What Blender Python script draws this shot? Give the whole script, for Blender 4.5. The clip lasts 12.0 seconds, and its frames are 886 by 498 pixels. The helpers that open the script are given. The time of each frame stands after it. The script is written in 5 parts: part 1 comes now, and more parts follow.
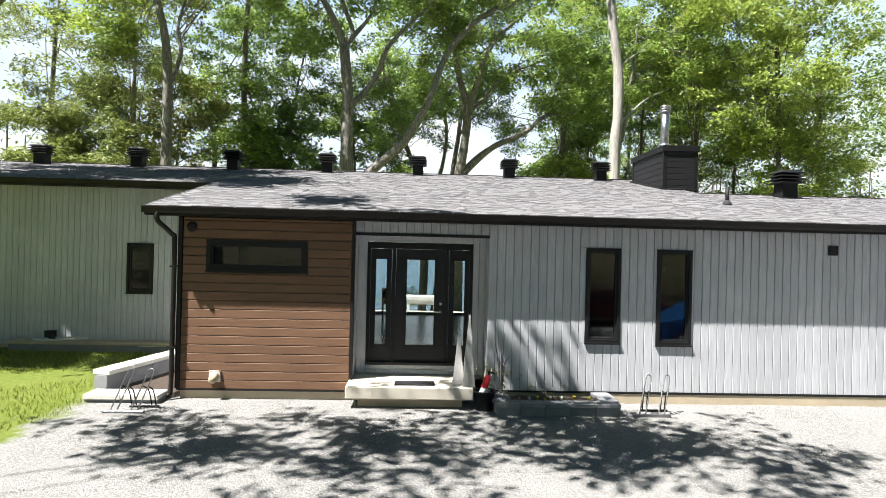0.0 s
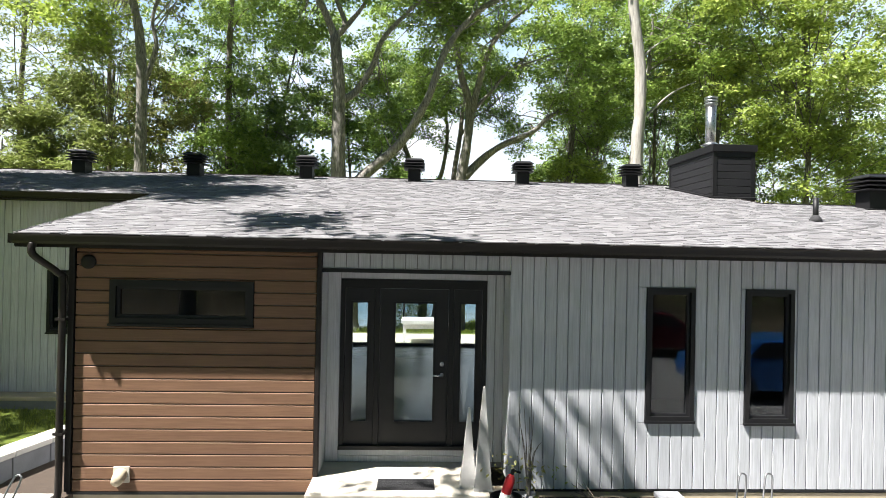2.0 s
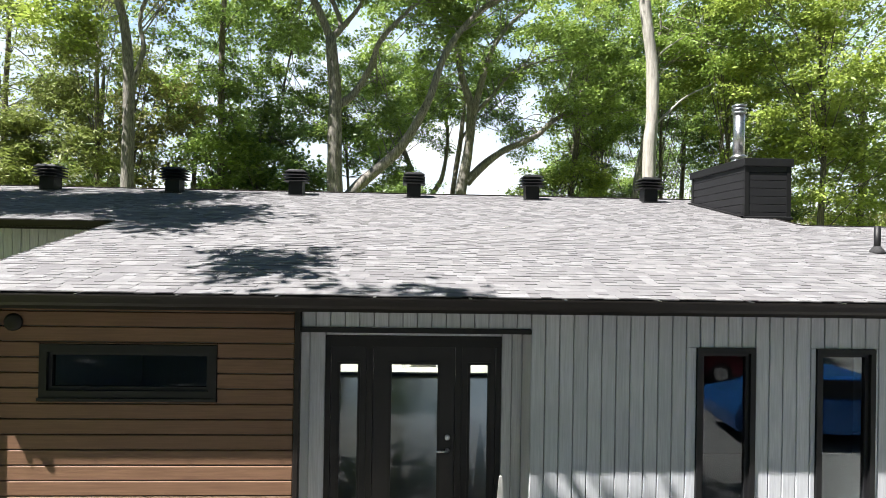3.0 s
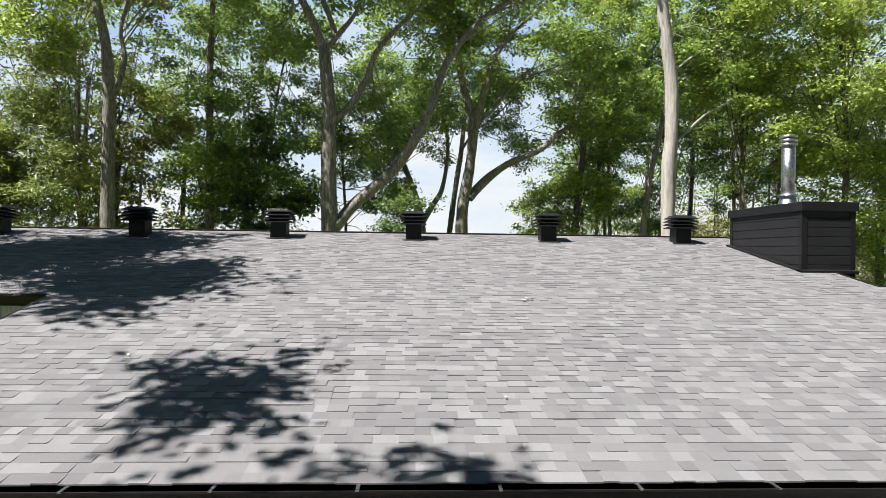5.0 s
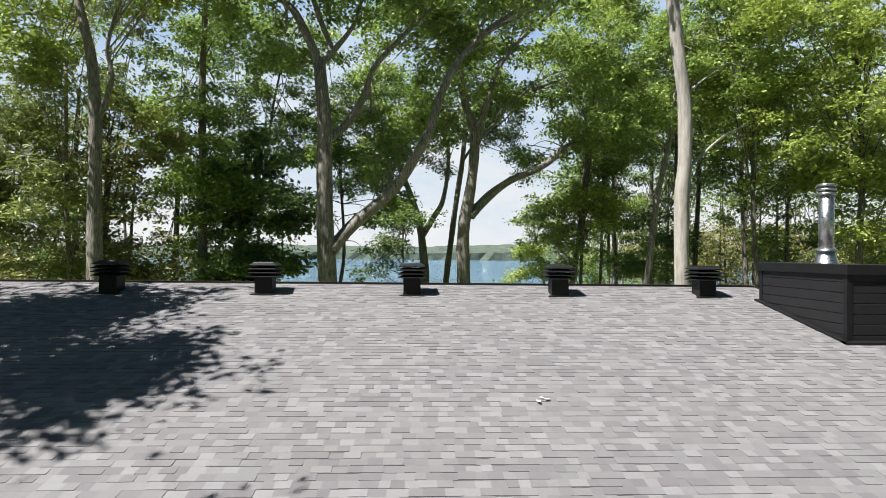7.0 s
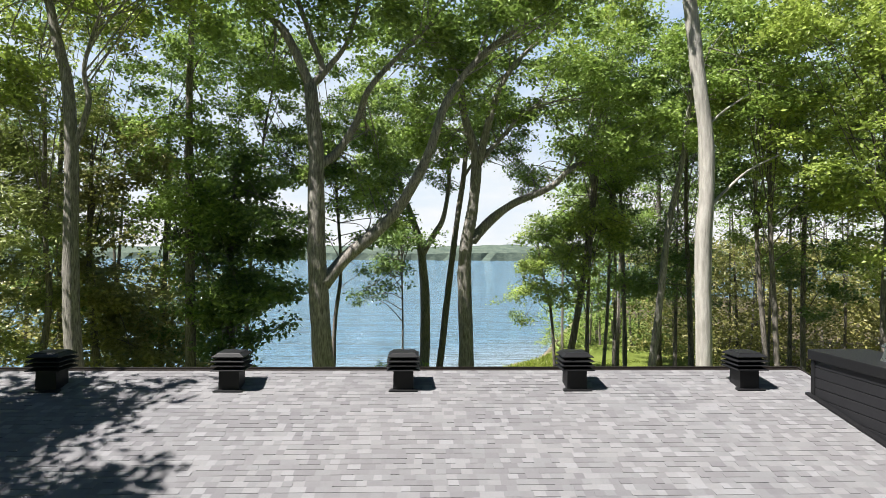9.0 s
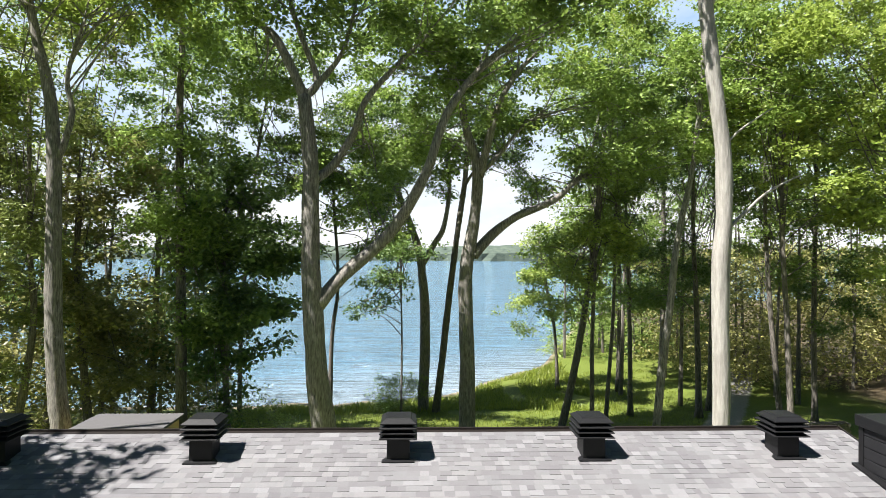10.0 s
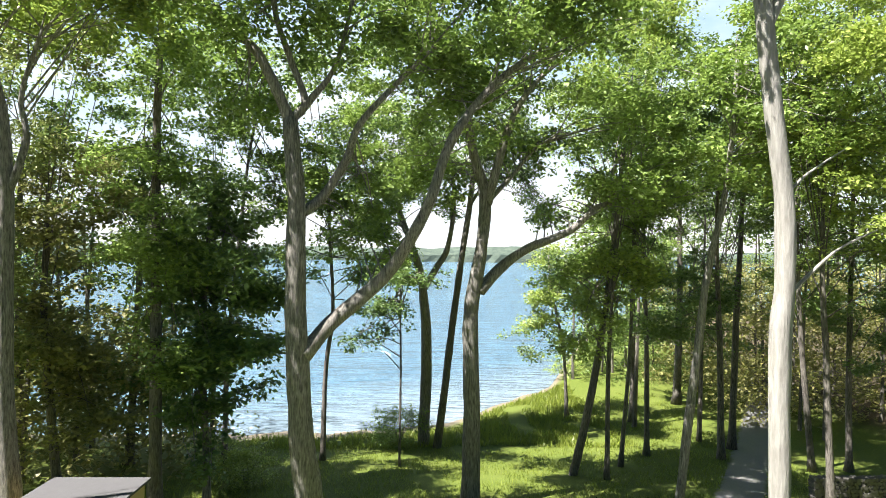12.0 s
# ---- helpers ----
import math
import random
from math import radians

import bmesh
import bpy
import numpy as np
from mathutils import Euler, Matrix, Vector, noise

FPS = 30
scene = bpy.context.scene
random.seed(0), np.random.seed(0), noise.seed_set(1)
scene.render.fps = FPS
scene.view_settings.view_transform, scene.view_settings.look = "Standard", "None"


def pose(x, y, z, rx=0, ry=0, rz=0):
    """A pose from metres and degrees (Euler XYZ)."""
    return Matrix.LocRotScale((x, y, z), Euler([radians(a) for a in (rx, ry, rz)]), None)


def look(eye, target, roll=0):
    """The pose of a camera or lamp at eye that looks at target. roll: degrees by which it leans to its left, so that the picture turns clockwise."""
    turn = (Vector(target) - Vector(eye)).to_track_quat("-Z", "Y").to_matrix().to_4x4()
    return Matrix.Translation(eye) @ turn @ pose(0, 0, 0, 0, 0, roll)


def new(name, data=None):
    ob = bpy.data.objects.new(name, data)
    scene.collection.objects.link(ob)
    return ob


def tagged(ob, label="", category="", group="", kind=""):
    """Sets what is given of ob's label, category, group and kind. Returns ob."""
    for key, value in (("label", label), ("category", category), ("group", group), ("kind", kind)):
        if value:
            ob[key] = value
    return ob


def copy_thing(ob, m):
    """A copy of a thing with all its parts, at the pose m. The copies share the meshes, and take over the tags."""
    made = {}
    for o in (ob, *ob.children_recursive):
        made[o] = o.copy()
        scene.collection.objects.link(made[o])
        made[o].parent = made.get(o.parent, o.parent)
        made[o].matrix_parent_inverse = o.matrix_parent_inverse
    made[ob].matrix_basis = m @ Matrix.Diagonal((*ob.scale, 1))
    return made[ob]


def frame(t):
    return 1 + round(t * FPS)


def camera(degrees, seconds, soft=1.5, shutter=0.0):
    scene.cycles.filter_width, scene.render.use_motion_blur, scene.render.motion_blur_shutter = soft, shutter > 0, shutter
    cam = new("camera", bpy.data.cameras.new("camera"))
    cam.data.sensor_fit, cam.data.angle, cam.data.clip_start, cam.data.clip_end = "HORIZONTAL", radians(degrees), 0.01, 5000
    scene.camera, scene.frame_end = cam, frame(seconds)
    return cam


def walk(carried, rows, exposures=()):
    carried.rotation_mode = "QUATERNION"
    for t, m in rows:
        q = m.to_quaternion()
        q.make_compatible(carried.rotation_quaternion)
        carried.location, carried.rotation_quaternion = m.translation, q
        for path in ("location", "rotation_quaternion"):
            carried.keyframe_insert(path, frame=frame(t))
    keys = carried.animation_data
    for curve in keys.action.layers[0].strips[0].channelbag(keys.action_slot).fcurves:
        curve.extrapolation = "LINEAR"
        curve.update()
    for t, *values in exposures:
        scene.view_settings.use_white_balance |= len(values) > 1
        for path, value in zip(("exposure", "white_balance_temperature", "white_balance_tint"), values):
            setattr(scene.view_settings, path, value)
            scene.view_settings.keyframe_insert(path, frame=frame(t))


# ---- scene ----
cam = camera(74.0, 12.0, 0.85)
PATH = [
    (0.0, (0.047, -10.463, 2.697), (0.137, -8.465, 2.704), 1.4),
    (0.5, (0.064, -9.769, 2.705), (0.154, -7.771, 2.711), 1.4),
    (1.0, (0.084, -8.994, 2.787), (0.172, -6.996, 2.795), 1.35),
    (1.5, (0.124, -8.169, 2.983), (0.211, -6.17, 2.993), 1.25),
    (2.0, (0.155, -7.399, 3.224), (0.242, -5.401, 3.235), 1.15),
    (2.5, (0.162, -6.682, 3.515), (0.249, -4.684, 3.526), 1.05),
    (3.0, (0.146, -6.045, 3.796), (0.233, -4.047, 3.806), 0.95),
    (5.0, (0.1, -4.194, 4.882), (0.19, -2.196, 4.896), 0.75),
    (5.5, (0.088, -3.901, 5.145), (0.178, -1.903, 5.159), 0.7),
    (6.0, (0.105, -3.632, 5.397), (0.194, -1.634, 5.412), 0.65),
    (6.5, (0.12, -3.346, 5.691), (0.209, -1.348, 5.705), 0.65),
    (7.0, (0.125, -3.043, 6.027), (0.213, -1.045, 6.041), 0.58),
    (9.0, (0.289, -1.303, 7.551), (0.37, 0.695, 7.563), 0.38),
    (9.5, (0.335, -0.748, 7.944), (0.415, 1.25, 7.956), 0.35),
    (10.0, (0.335, -0.141, 8.355), (0.415, 1.858, 8.367), 0.38),
    (10.5, (0.373, 0.53, 8.782), (0.448, 2.529, 8.793), 0.55),
    (11.0, (0.427, 1.249, 9.237), (0.498, 3.248, 9.247), 0.75),
    (11.5, (0.461, 2.018, 9.681), (0.53, 4.017, 9.692), 0.85),
    (12.0, (0.481, 2.838, 10.061), (0.547, 4.837, 10.072), 0.9),
]
walk(cam, [(t, look(eye, target, roll)) for t, eye, target, roll in PATH], [(0.0, 1.78), (2.5, 1.88), (5.0, 1.34), (7.0, 1.23), (9.5, 1.47), (12.0, 1.88)])

# ---------- light ----------
SUN_WAY = Vector((0.92, 0.455, -1.75)).normalized()
world = bpy.data.worlds.new("sky")
scene.world = world
world.use_nodes = True
wn = world.node_tree
wn.nodes.clear()
sky = wn.nodes.new("ShaderNodeTexSky")
sky.sky_type = "NISHITA"
sky.sun_disc = False
sky.sun_elevation = math.asin(-SUN_WAY.z)
sky.sun_rotation = math.atan2(-SUN_WAY.x, -SUN_WAY.y)
sky.air_density, sky.dust_density, sky.ozone_density = 1.0, 0.3, 1.0
bg = wn.nodes.new("ShaderNodeBackground")
bg.inputs["Strength"].default_value = 0.016
wo = wn.nodes.new("ShaderNodeOutputWorld")
haze = wn.nodes.new("ShaderNodeHueSaturation")
haze.inputs["Saturation"].default_value = 1.35
wn.links.new(sky.outputs[0], haze.inputs["Color"])
wn.links.new(haze.outputs[0], bg.inputs[0])
wn.links.new(bg.outputs[0], wo.inputs[0])
sun_data = bpy.data.lights.new("sun", "SUN")
sun_data.energy, sun_data.angle, sun_data.color = 5.0, radians(0.53), (1.0, 0.965, 0.915)
sun = new("sun", sun_data)
sun.matrix_world = look((0, 0, 40), Vector((0, 0, 40)) + SUN_WAY)


# ---------- materials ----------
class Nodes:
    """Small wrapper to write node materials in few lines."""

    def __init__(self, name):
        self.m = bpy.data.materials.new(name)
        self.m.use_nodes = True
        self.t = self.m.node_tree
        self.t.nodes.clear()
        self.out = self.t.nodes.new("ShaderNodeOutputMaterial")
        self.co = self.t.nodes.new("ShaderNodeTexCoord").outputs["Object"]
        self.geo = self.t.nodes.new("ShaderNodeNewGeometry")

    def n(self, kind, **values):
        node = self.t.nodes.new("ShaderNode" + kind)
        for k, v in values.items():
            key = k.replace("_", " ")
            if key in node.inputs:
                sock = node.inputs[key]
                if hasattr(v, "is_output"):
                    self.t.links.new(v, sock)
                else:
                    sock.default_value = v
        return node

    def link(self, a, b):
        self.t.links.new(a, b)

    def pos(self):
        return self.geo.outputs["Position"]

    def scaled(self, vec, s):
        mp = self.n("Mapping")
        mp.inputs["Scale"].default_value = s
        self.link(vec, mp.inputs["Vector"])
        return mp.outputs[0]

    def noise(self, vec, scale, detail=4.0, rough=0.55):
        nd = self.n("TexNoise", Scale=scale, Detail=detail, Roughness=rough)
        self.link(vec, nd.inputs["Vector"])
        return nd.outputs["Fac"]

    def ramp(self, fac, stops):
        r = self.n("ValToRGB")
        el = r.color_ramp.elements
        while len(el) < len(stops):
            el.new(0.5)
        for e, (p, c) in zip(el, stops):
            e.position, e.color = p, (*c, 1) if len(c) == 3 else c
        self.link(fac, r.inputs[0])
        return r.outputs[0]

    def mix(self, fac, a, b, mode="MIX"):
        mx = self.n("Mix")
        mx.data_type, mx.blend_type = "RGBA", mode
        for sock, v in ((mx.inputs[0], fac), (mx.inputs[6], a), (mx.inputs[7], b)):
            if hasattr(v, "is_output"):
                self.link(v, sock)
            elif sock.type == "RGBA":
                sock.default_value = (*v, 1)
            else:
                sock.default_value = v
        return mx.outputs[2]

    def math(self, op, a, b=0.0):
        md = self.n("Math")
        md.operation = op
        for sock, v in zip(md.inputs, (a, b)):
            if hasattr(v, "is_output"):
                self.link(v, sock)
            else:
                sock.default_value = v
        return md.outputs[0]

    def maprange(self, v, a, b, c=0.0, d=1.0):
        r = self.n("MapRange")
        for i, x in enumerate((v, a, b, c, d)):
            if hasattr(x, "is_output"):
                self.link(x, r.inputs[i])
            else:
                r.inputs[i].default_value = x
        return r.outputs[0]

    def bump(self, height, strength=0.3, distance=0.02):
        b = self.n("Bump", Strength=strength, Distance=distance, Height=height)
        return b.outputs[0]

    def done(self, color, rough=0.6, metal=0.0, normal=None, spec=0.5, **more):
        p = self.n("BsdfPrincipled", Roughness=rough, Metallic=metal, **more)
        p.inputs["Specular IOR Level"].default_value = spec
        if hasattr(color, "is_output"):
            self.link(color, p.inputs["Base Color"])
        else:
            p.inputs["Base Color"].default_value = (*color, 1)
        if normal is not None:
            self.link(normal, p.inputs["Normal"])
        self.link(p.outputs[0], self.out.inputs[0])
        self.p = p
        return self.m


def plain(name, color, rough=0.5, metal=0.0, var=0.15, scale=6.0, bump=0.05, spec=0.5):
    k = Nodes(name)
    f = k.noise(k.pos(), scale)
    g = k.noise(k.pos(), scale * 9)
    c = k.mix(f, tuple(x * (1 - var) for x in color), tuple(min(1, x * (1 + var)) for x in color))
    return k.done(c, k.maprange(g, 0.3, 0.7, max(0.02, rough - 0.06), min(1, rough + 0.08)), metal, k.bump(g, bump, 0.01), spec)


def piece_random(k):
    """A random number for each loose piece, alone or joined with others."""
    oi = k.n("ObjectInfo")
    return k.math("FRACT", k.math("ADD", oi.outputs["Random"], k.geo.outputs["Random Per Island"]))


def wood_boards(name, dark, light, along, groove=0.35, stain=None, rough=0.62):
    k = Nodes(name)
    r = piece_random(k)
    stretch = {"x": (0.6, 14, 14), "z": (14, 14, 0.6)}[along]
    off = k.n("VectorMath")
    off.operation = "ADD"
    k.link(k.pos(), off.inputs[0])
    cmb = k.n("CombineXYZ", X=k.math("MULTIPLY", r, 7.0), Y=k.math("MULTIPLY", r, 5.0), Z=k.math("MULTIPLY", r, 3.0))
    k.link(cmb.outputs[0], off.inputs[1])
    grain = k.noise(k.scaled(off.outputs[0], stretch), 4.0, 6.0, 0.65)
    fine = k.noise(k.scaled(off.outputs[0], stretch), 18.0, 4.0, 0.6)
    blot = k.noise(k.pos(), 1.3, 4.0)
    c = k.mix(k.maprange(grain, 0.3, 0.7), dark, light)
    c = k.mix(k.maprange(r, 0, 1, 0.0, 0.28), c, tuple(x * 0.7 for x in dark))
    c = k.mix(k.maprange(blot, 0.45, 0.75, 0.0, 0.35), c, stain or tuple(x * 0.85 for x in dark))
    h = k.math("ADD", grain, k.math("MULTIPLY", fine, 0.5))
    return k.done(c, rough, 0.0, k.bump(h, groove, 0.006), 0.35)


M = {}
M["grey_board"] = wood_boards("grey_stained_board", (0.385, 0.395, 0.425), (0.57, 0.585, 0.625), "z", 0.22, (0.31, 0.32, 0.345))
M["brown_board"] = wood_boards("brown_stained_plank", (0.135, 0.072, 0.043), (0.22, 0.122, 0.073), "x", 0.22)
M["black_metal"] = plain("black_painted_metal", (0.008, 0.008, 0.009), 0.5, 0.0, 0.3, 5, 0.04, 0.3)
M["dark_paint"] = plain("charcoal_paint", (0.014, 0.014, 0.016), 0.5, 0.0, 0.25, 4, 0.03, 0.3)
M["dark_trim"] = plain("dark_brown_trim", (0.012, 0.009, 0.008), 0.5, 0.0, 0.25, 4, 0.03, 0.3)
M["steel"] = plain("stainless_flue", (0.55, 0.55, 0.56), 0.3, 1.0, 0.1, 3, 0.02)
M["concrete"] = plain("poured_concrete", (0.44, 0.37, 0.27), 0.85, 0.0, 0.25, 2.5, 0.35)
M["slab"] = plain("smooth_concrete", (0.52, 0.48, 0.41), 0.8, 0.0, 0.15, 3, 0.25)
M["paver_grey"] = plain("grey_paver", (0.21, 0.215, 0.23), 0.85, 0.0, 0.25, 5, 0.4)
M["cap_stone"] = plain("pale_capstone", (0.6, 0.58, 0.54), 0.85, 0.0, 0.15, 5, 0.3)
M["soil"] = plain("dark_soil", (0.05, 0.035, 0.025), 0.95, 0.0, 0.4, 14, 0.8)
M["galv"] = plain("galvanised_wire", (0.25, 0.25, 0.26), 0.4, 0.9, 0.2, 8, 0.03)
M["red"] = plain("red_plastic", (0.6, 0.02, 0.03), 0.35, 0.0, 0.1, 8, 0.02)
M["flower_yellow"] = plain("yellow_petal", (0.6, 0.5, 0.04), 0.6, 0.0, 0.15, 30, 0.02)
M["white"] = plain("white_paint", (0.78, 0.78, 0.76), 0.5, 0.0, 0.05, 5, 0.03)
M["board_back"] = plain("grey_groove", (0.2, 0.2, 0.205), 0.8, 0.0, 0.2, 5, 0.1)
# The rooms' lack of light is put into these two near-black colours.
M["interior"] = plain("dim_interior_paint", (0.06, 0.055, 0.05), 0.7, 0.0, 0.06, 2, 0.03)
M["dim_floor"] = plain("dim_room_floor", (0.03, 0.028, 0.027), 0.95, 0.0, 0.2, 30, 0.3, 0.1)
M["floor_wood"] = wood_boards("oak_floor", (0.2, 0.14, 0.09), (0.34, 0.25, 0.17), "x", 0.03, None, 0.16)
M["obelisk"] = plain("weathered_silver_wood", (0.44, 0.43, 0.42), 0.7, 0.0, 0.2, 9, 0.2)
M["plywood"] = plain("tan_plywood", (0.52, 0.38, 0.18), 0.75, 0.0, 0.12, 3, 0.1)
M["membrane"] = plain("grey_roll_roofing", (0.085, 0.082, 0.085), 0.9, 0.0, 0.15, 4, 0.3)
M["rubber"] = plain("black_rubber_mat", (0.02, 0.02, 0.022), 0.8, 0.0, 0.3, 30, 0.4)
M["stone"] = plain("field_stone", (0.3, 0.28, 0.26), 0.85, 0.0, 0.35, 4, 0.6)
M["log"] = plain("cut_firewood", (0.11, 0.1, 0.09), 0.85, 0.0, 0.4, 8, 0.4)
M["car_blue"] = plain("blue_car_paint", (0.02, 0.11, 0.36), 0.15, 0.3, 0.05, 3, 0.0)
M["car_red"] = plain("red_car_paint", (0.14, 0.012, 0.02), 0.15, 0.2, 0.05, 3, 0.0)
M["tyre"] = plain("tyre_rubber", (0.02, 0.02, 0.02), 0.8, 0.0, 0.2, 20, 0.2)
M["hose"] = plain("pale_hose", (0.6, 0.6, 0.58), 0.5, 0.0, 0.1, 9, 0.05)


def shingle_material():
    k = Nodes("asphalt_shingle")
    r = piece_random(k)
    c = k.ramp(r, [(0.0, (0.125, 0.121, 0.13)), (0.35, (0.15, 0.146, 0.154)), (0.6, (0.162, 0.162, 0.169)), (0.8, (0.19, 0.187, 0.193)), (1.0, (0.222, 0.222, 0.232))])
    g = k.noise(k.pos(), 260.0, 2.0)
    b = k.noise(k.pos(), 0.6, 4.0)
    c = k.mix(k.maprange(g, 0.35, 0.65, 0.0, 0.5), c, (0.09, 0.085, 0.09))
    c = k.mix(k.maprange(b, 0.4, 0.7, 0.0, 0.2), c, (0.2, 0.19, 0.19))
    return k.done(c, 0.9, 0.0, k.bump(g, 0.5, 0.004), 0.3)


M["shingle"] = shingle_material()


def glass_material():
    k = Nodes("window_glass")
    a = k.n("BsdfTransparent")
    a.inputs[0].default_value = (0.72, 0.76, 0.76, 1)
    b = k.n("BsdfGlossy", Roughness=0.01)
    b.inputs[0].default_value = (0.95, 0.97, 1, 1)
    fr = k.n("Fresnel", IOR=1.5)
    mx = k.n("MixShader")
    k.link(fr.outputs[0], mx.inputs[0])
    k.link(a.outputs[0], mx.inputs[1])
    k.link(b.outputs[0], mx.inputs[2])
    k.link(mx.outputs[0], k.out.inputs[0])
    return k.m


M["glass"] = glass_material()


def bark_material(name, dark, light, scale=1.0):
    k = Nodes(name)
    v = k.scaled(k.pos(), (9 * scale, 9 * scale, 1.3 * scale))
    ridge = k.noise(v, 2.2, 6.0, 0.65)
    blot = k.noise(k.pos(), 1.2, 4.0)
    c = k.mix(k.maprange(ridge, 0.35, 0.65), dark, light)
    c = k.mix(k.maprange(blot, 0.45, 0.7, 0, 0.45), c, tuple(0.5 * (a + b) * 0.8 for a, b in zip(dark, light)))
    return k.done(c, 0.9, 0.0, k.bump(ridge, 0.9, 0.05), 0.2)


M["bark"] = bark_material("grey_brown_bark", (0.085, 0.078, 0.07), (0.36, 0.335, 0.305))
M["bark_dark"] = bark_material("dark_bark", (0.065, 0.057, 0.05), (0.26, 0.232, 0.205))
M["bark_pale"] = bark_material("pale_smooth_bark", (0.26, 0.245, 0.22), (0.42, 0.4, 0.365), 0.5)


def leaf_material(name, dark, light, trans=0.45):
    k = Nodes(name)
    oi = k.n("ObjectInfo")
    r = k.geo.outputs["Random Per Island"]
    big = k.noise(k.pos(), 0.45, 3.0)
    c = k.mix(r, dark, light)
    c = k.mix(k.maprange(big, 0.4, 0.65, 0, 0.6), c, tuple(1.25 * x for x in light))
    c = k.mix(k.maprange(oi.outputs["Random"], 0, 1, 0.0, 0.3), c, dark)
    p = k.n("BsdfPrincipled", Roughness=0.42)
    p.inputs["Specular IOR Level"].default_value = 0.5
    k.link(c, p.inputs["Base Color"])
    tr = k.n("BsdfTranslucent")
    warm = k.mix(0.3, c, (0.27, 0.4, 0.06))
    k.link(warm, tr.inputs[0])
    mx = k.n("MixShader", Fac=trans)
    k.link(p.outputs[0], mx.inputs[1])
    k.link(tr.outputs[0], mx.inputs[2])
    k.link(mx.outputs[0], k.out.inputs[0])
    return k.m


M["leaf"] = leaf_material("oak_leaf", (0.085, 0.14, 0.036), (0.3, 0.4, 0.1), 0.4)
M["leaf_deep"] = leaf_material("deep_green_leaf", (0.058, 0.108, 0.036), (0.2, 0.285, 0.085), 0.36)
M["leaf_yellow"] = leaf_material("yellow_green_leaf", (0.15, 0.21, 0.045), (0.41, 0.48, 0.11), 0.42)
M["needle"] = leaf_material("pine_needle", (0.12, 0.15, 0.05), (0.3, 0.33, 0.11), 0.3)
M["leaf_dry"] = leaf_material("brown_green_leaf", (0.12, 0.115, 0.045), (0.38, 0.355, 0.125), 0.38)
M["grass"] = leaf_material("grass_blade", (0.1, 0.135, 0.02), (0.3, 0.34, 0.055), 0.38)


def ground_material():
    """Gravel drive in front, lawn at the side and behind, a gravel path through the wood, sand at the shore."""
    k = Nodes("ground_cover")
    sx = k.n("SeparateXYZ")
    k.link(k.pos(), sx.inputs[0])
    x, y, z = sx.outputs
    wob = k.math("MULTIPLY", k.math("SUBTRACT", k.noise(k.pos(), 1.1, 5.0, 0.65), 0.5), 1.6)
    wob2 = k.math("MULTIPLY", k.math("SUBTRACT", k.noise(k.pos(), 6.0, 4.0, 0.65), 0.5), 0.6)
    w = k.math("ADD", wob, wob2)
    # lawn mask
    curve = k.math("ADD", k.math("MULTIPLY", k.math("MINIMUM", k.math("ADD", y, 4.5), 0.0), 1.5), -5.4)
    left = k.maprange(k.math("ADD", k.math("SUBTRACT", curve, x), w), -0.15, 0.25)
    back = k.maprange(k.math("ADD", y, w), 9.0, 9.6)
    lawn = k.math("MAXIMUM", left, back)
    stones = k.n("TexVoronoi", Scale=38.0)
    k.link(k.pos(), stones.inputs["Vector"])
    sr = k.n("SeparateColor")
    k.link(stones.outputs["Color"], sr.inputs[0])
    fine = k.noise(k.pos(), 120.0, 3.0)
    patch = k.noise(k.pos(), 0.7, 5.0, 0.6)
    gravel = k.ramp(sr.outputs[0], [(0.0, (0.15, 0.148, 0.144)), (0.5, (0.225, 0.222, 0.217)), (1.0, (0.36, 0.353, 0.34))])
    gravel = k.mix(k.maprange(patch, 0.35, 0.7, 0.0, 0.75), gravel, (0.3, 0.295, 0.287))
    gravel = k.mix(k.maprange(fine, 0.4, 0.6, 0.0, 0.35), gravel, (0.21, 0.207, 0.202))
    gn = k.noise(k.pos(), 9.0, 6.0, 0.7)
    gb = k.noise(k.pos(), 0.35, 4.0, 0.6)
    turf = k.ramp(gn, [(0.25, (0.045, 0.07, 0.013)), (0.55, (0.11, 0.142, 0.024)), (0.8, (0.21, 0.23, 0.046))])
    turf = k.mix(k.maprange(gb, 0.45, 0.7, 0.0, 0.6), turf, (0.13, 0.15, 0.032))
    # Unseen ground behind the drive is made dark to lower bounced light.
    front = k.maprange(k.math("ADD", y, k.math("MULTIPLY", w, 2.0)), -17.0, -15.5, 1.0, 0.0)
    gravel = k.mix(front, gravel, k.ramp(gn, [(0.3, (0.04, 0.032, 0.022)), (0.7, (0.12, 0.1, 0.06))]))
    c = k.mix(lawn, gravel, turf)
    # path
    px = k.math("SUBTRACT", k.math("SUBTRACT", x, k.math("MULTIPLY", k.math("SUBTRACT", y, 31.0), 0.62)), 16.0)
    onp = k.maprange(k.math("ADD", k.math("ABSOLUTE", px), k.math("MULTIPLY", w, 0.7)), 1.15, 1.5, 1.0, 0.0)
    onp = k.math("MULTIPLY", onp, k.maprange(y, 12.0, 16.0))
    c = k.mix(onp, c, k.mix(0.45, gravel, (0.16, 0.15, 0.15)))
    litter = k.maprange(k.math("ADD", k.math("ABSOLUTE", k.math("SUBTRACT", x, 2.0)), k.math("MULTIPLY", w, 3.0)), 34.0, 38.0)
    litter = k.math("MULTIPLY", litter, back)
    c = k.mix(litter, c, k.ramp(gn, [(0.3, (0.04, 0.03, 0.02)), (0.7, (0.13, 0.1, 0.06))]))
    sand = k.maprange(k.math("ADD", z, k.math("MULTIPLY", w, 0.22)), -4.6, -4.3, 1.0, 0.0)
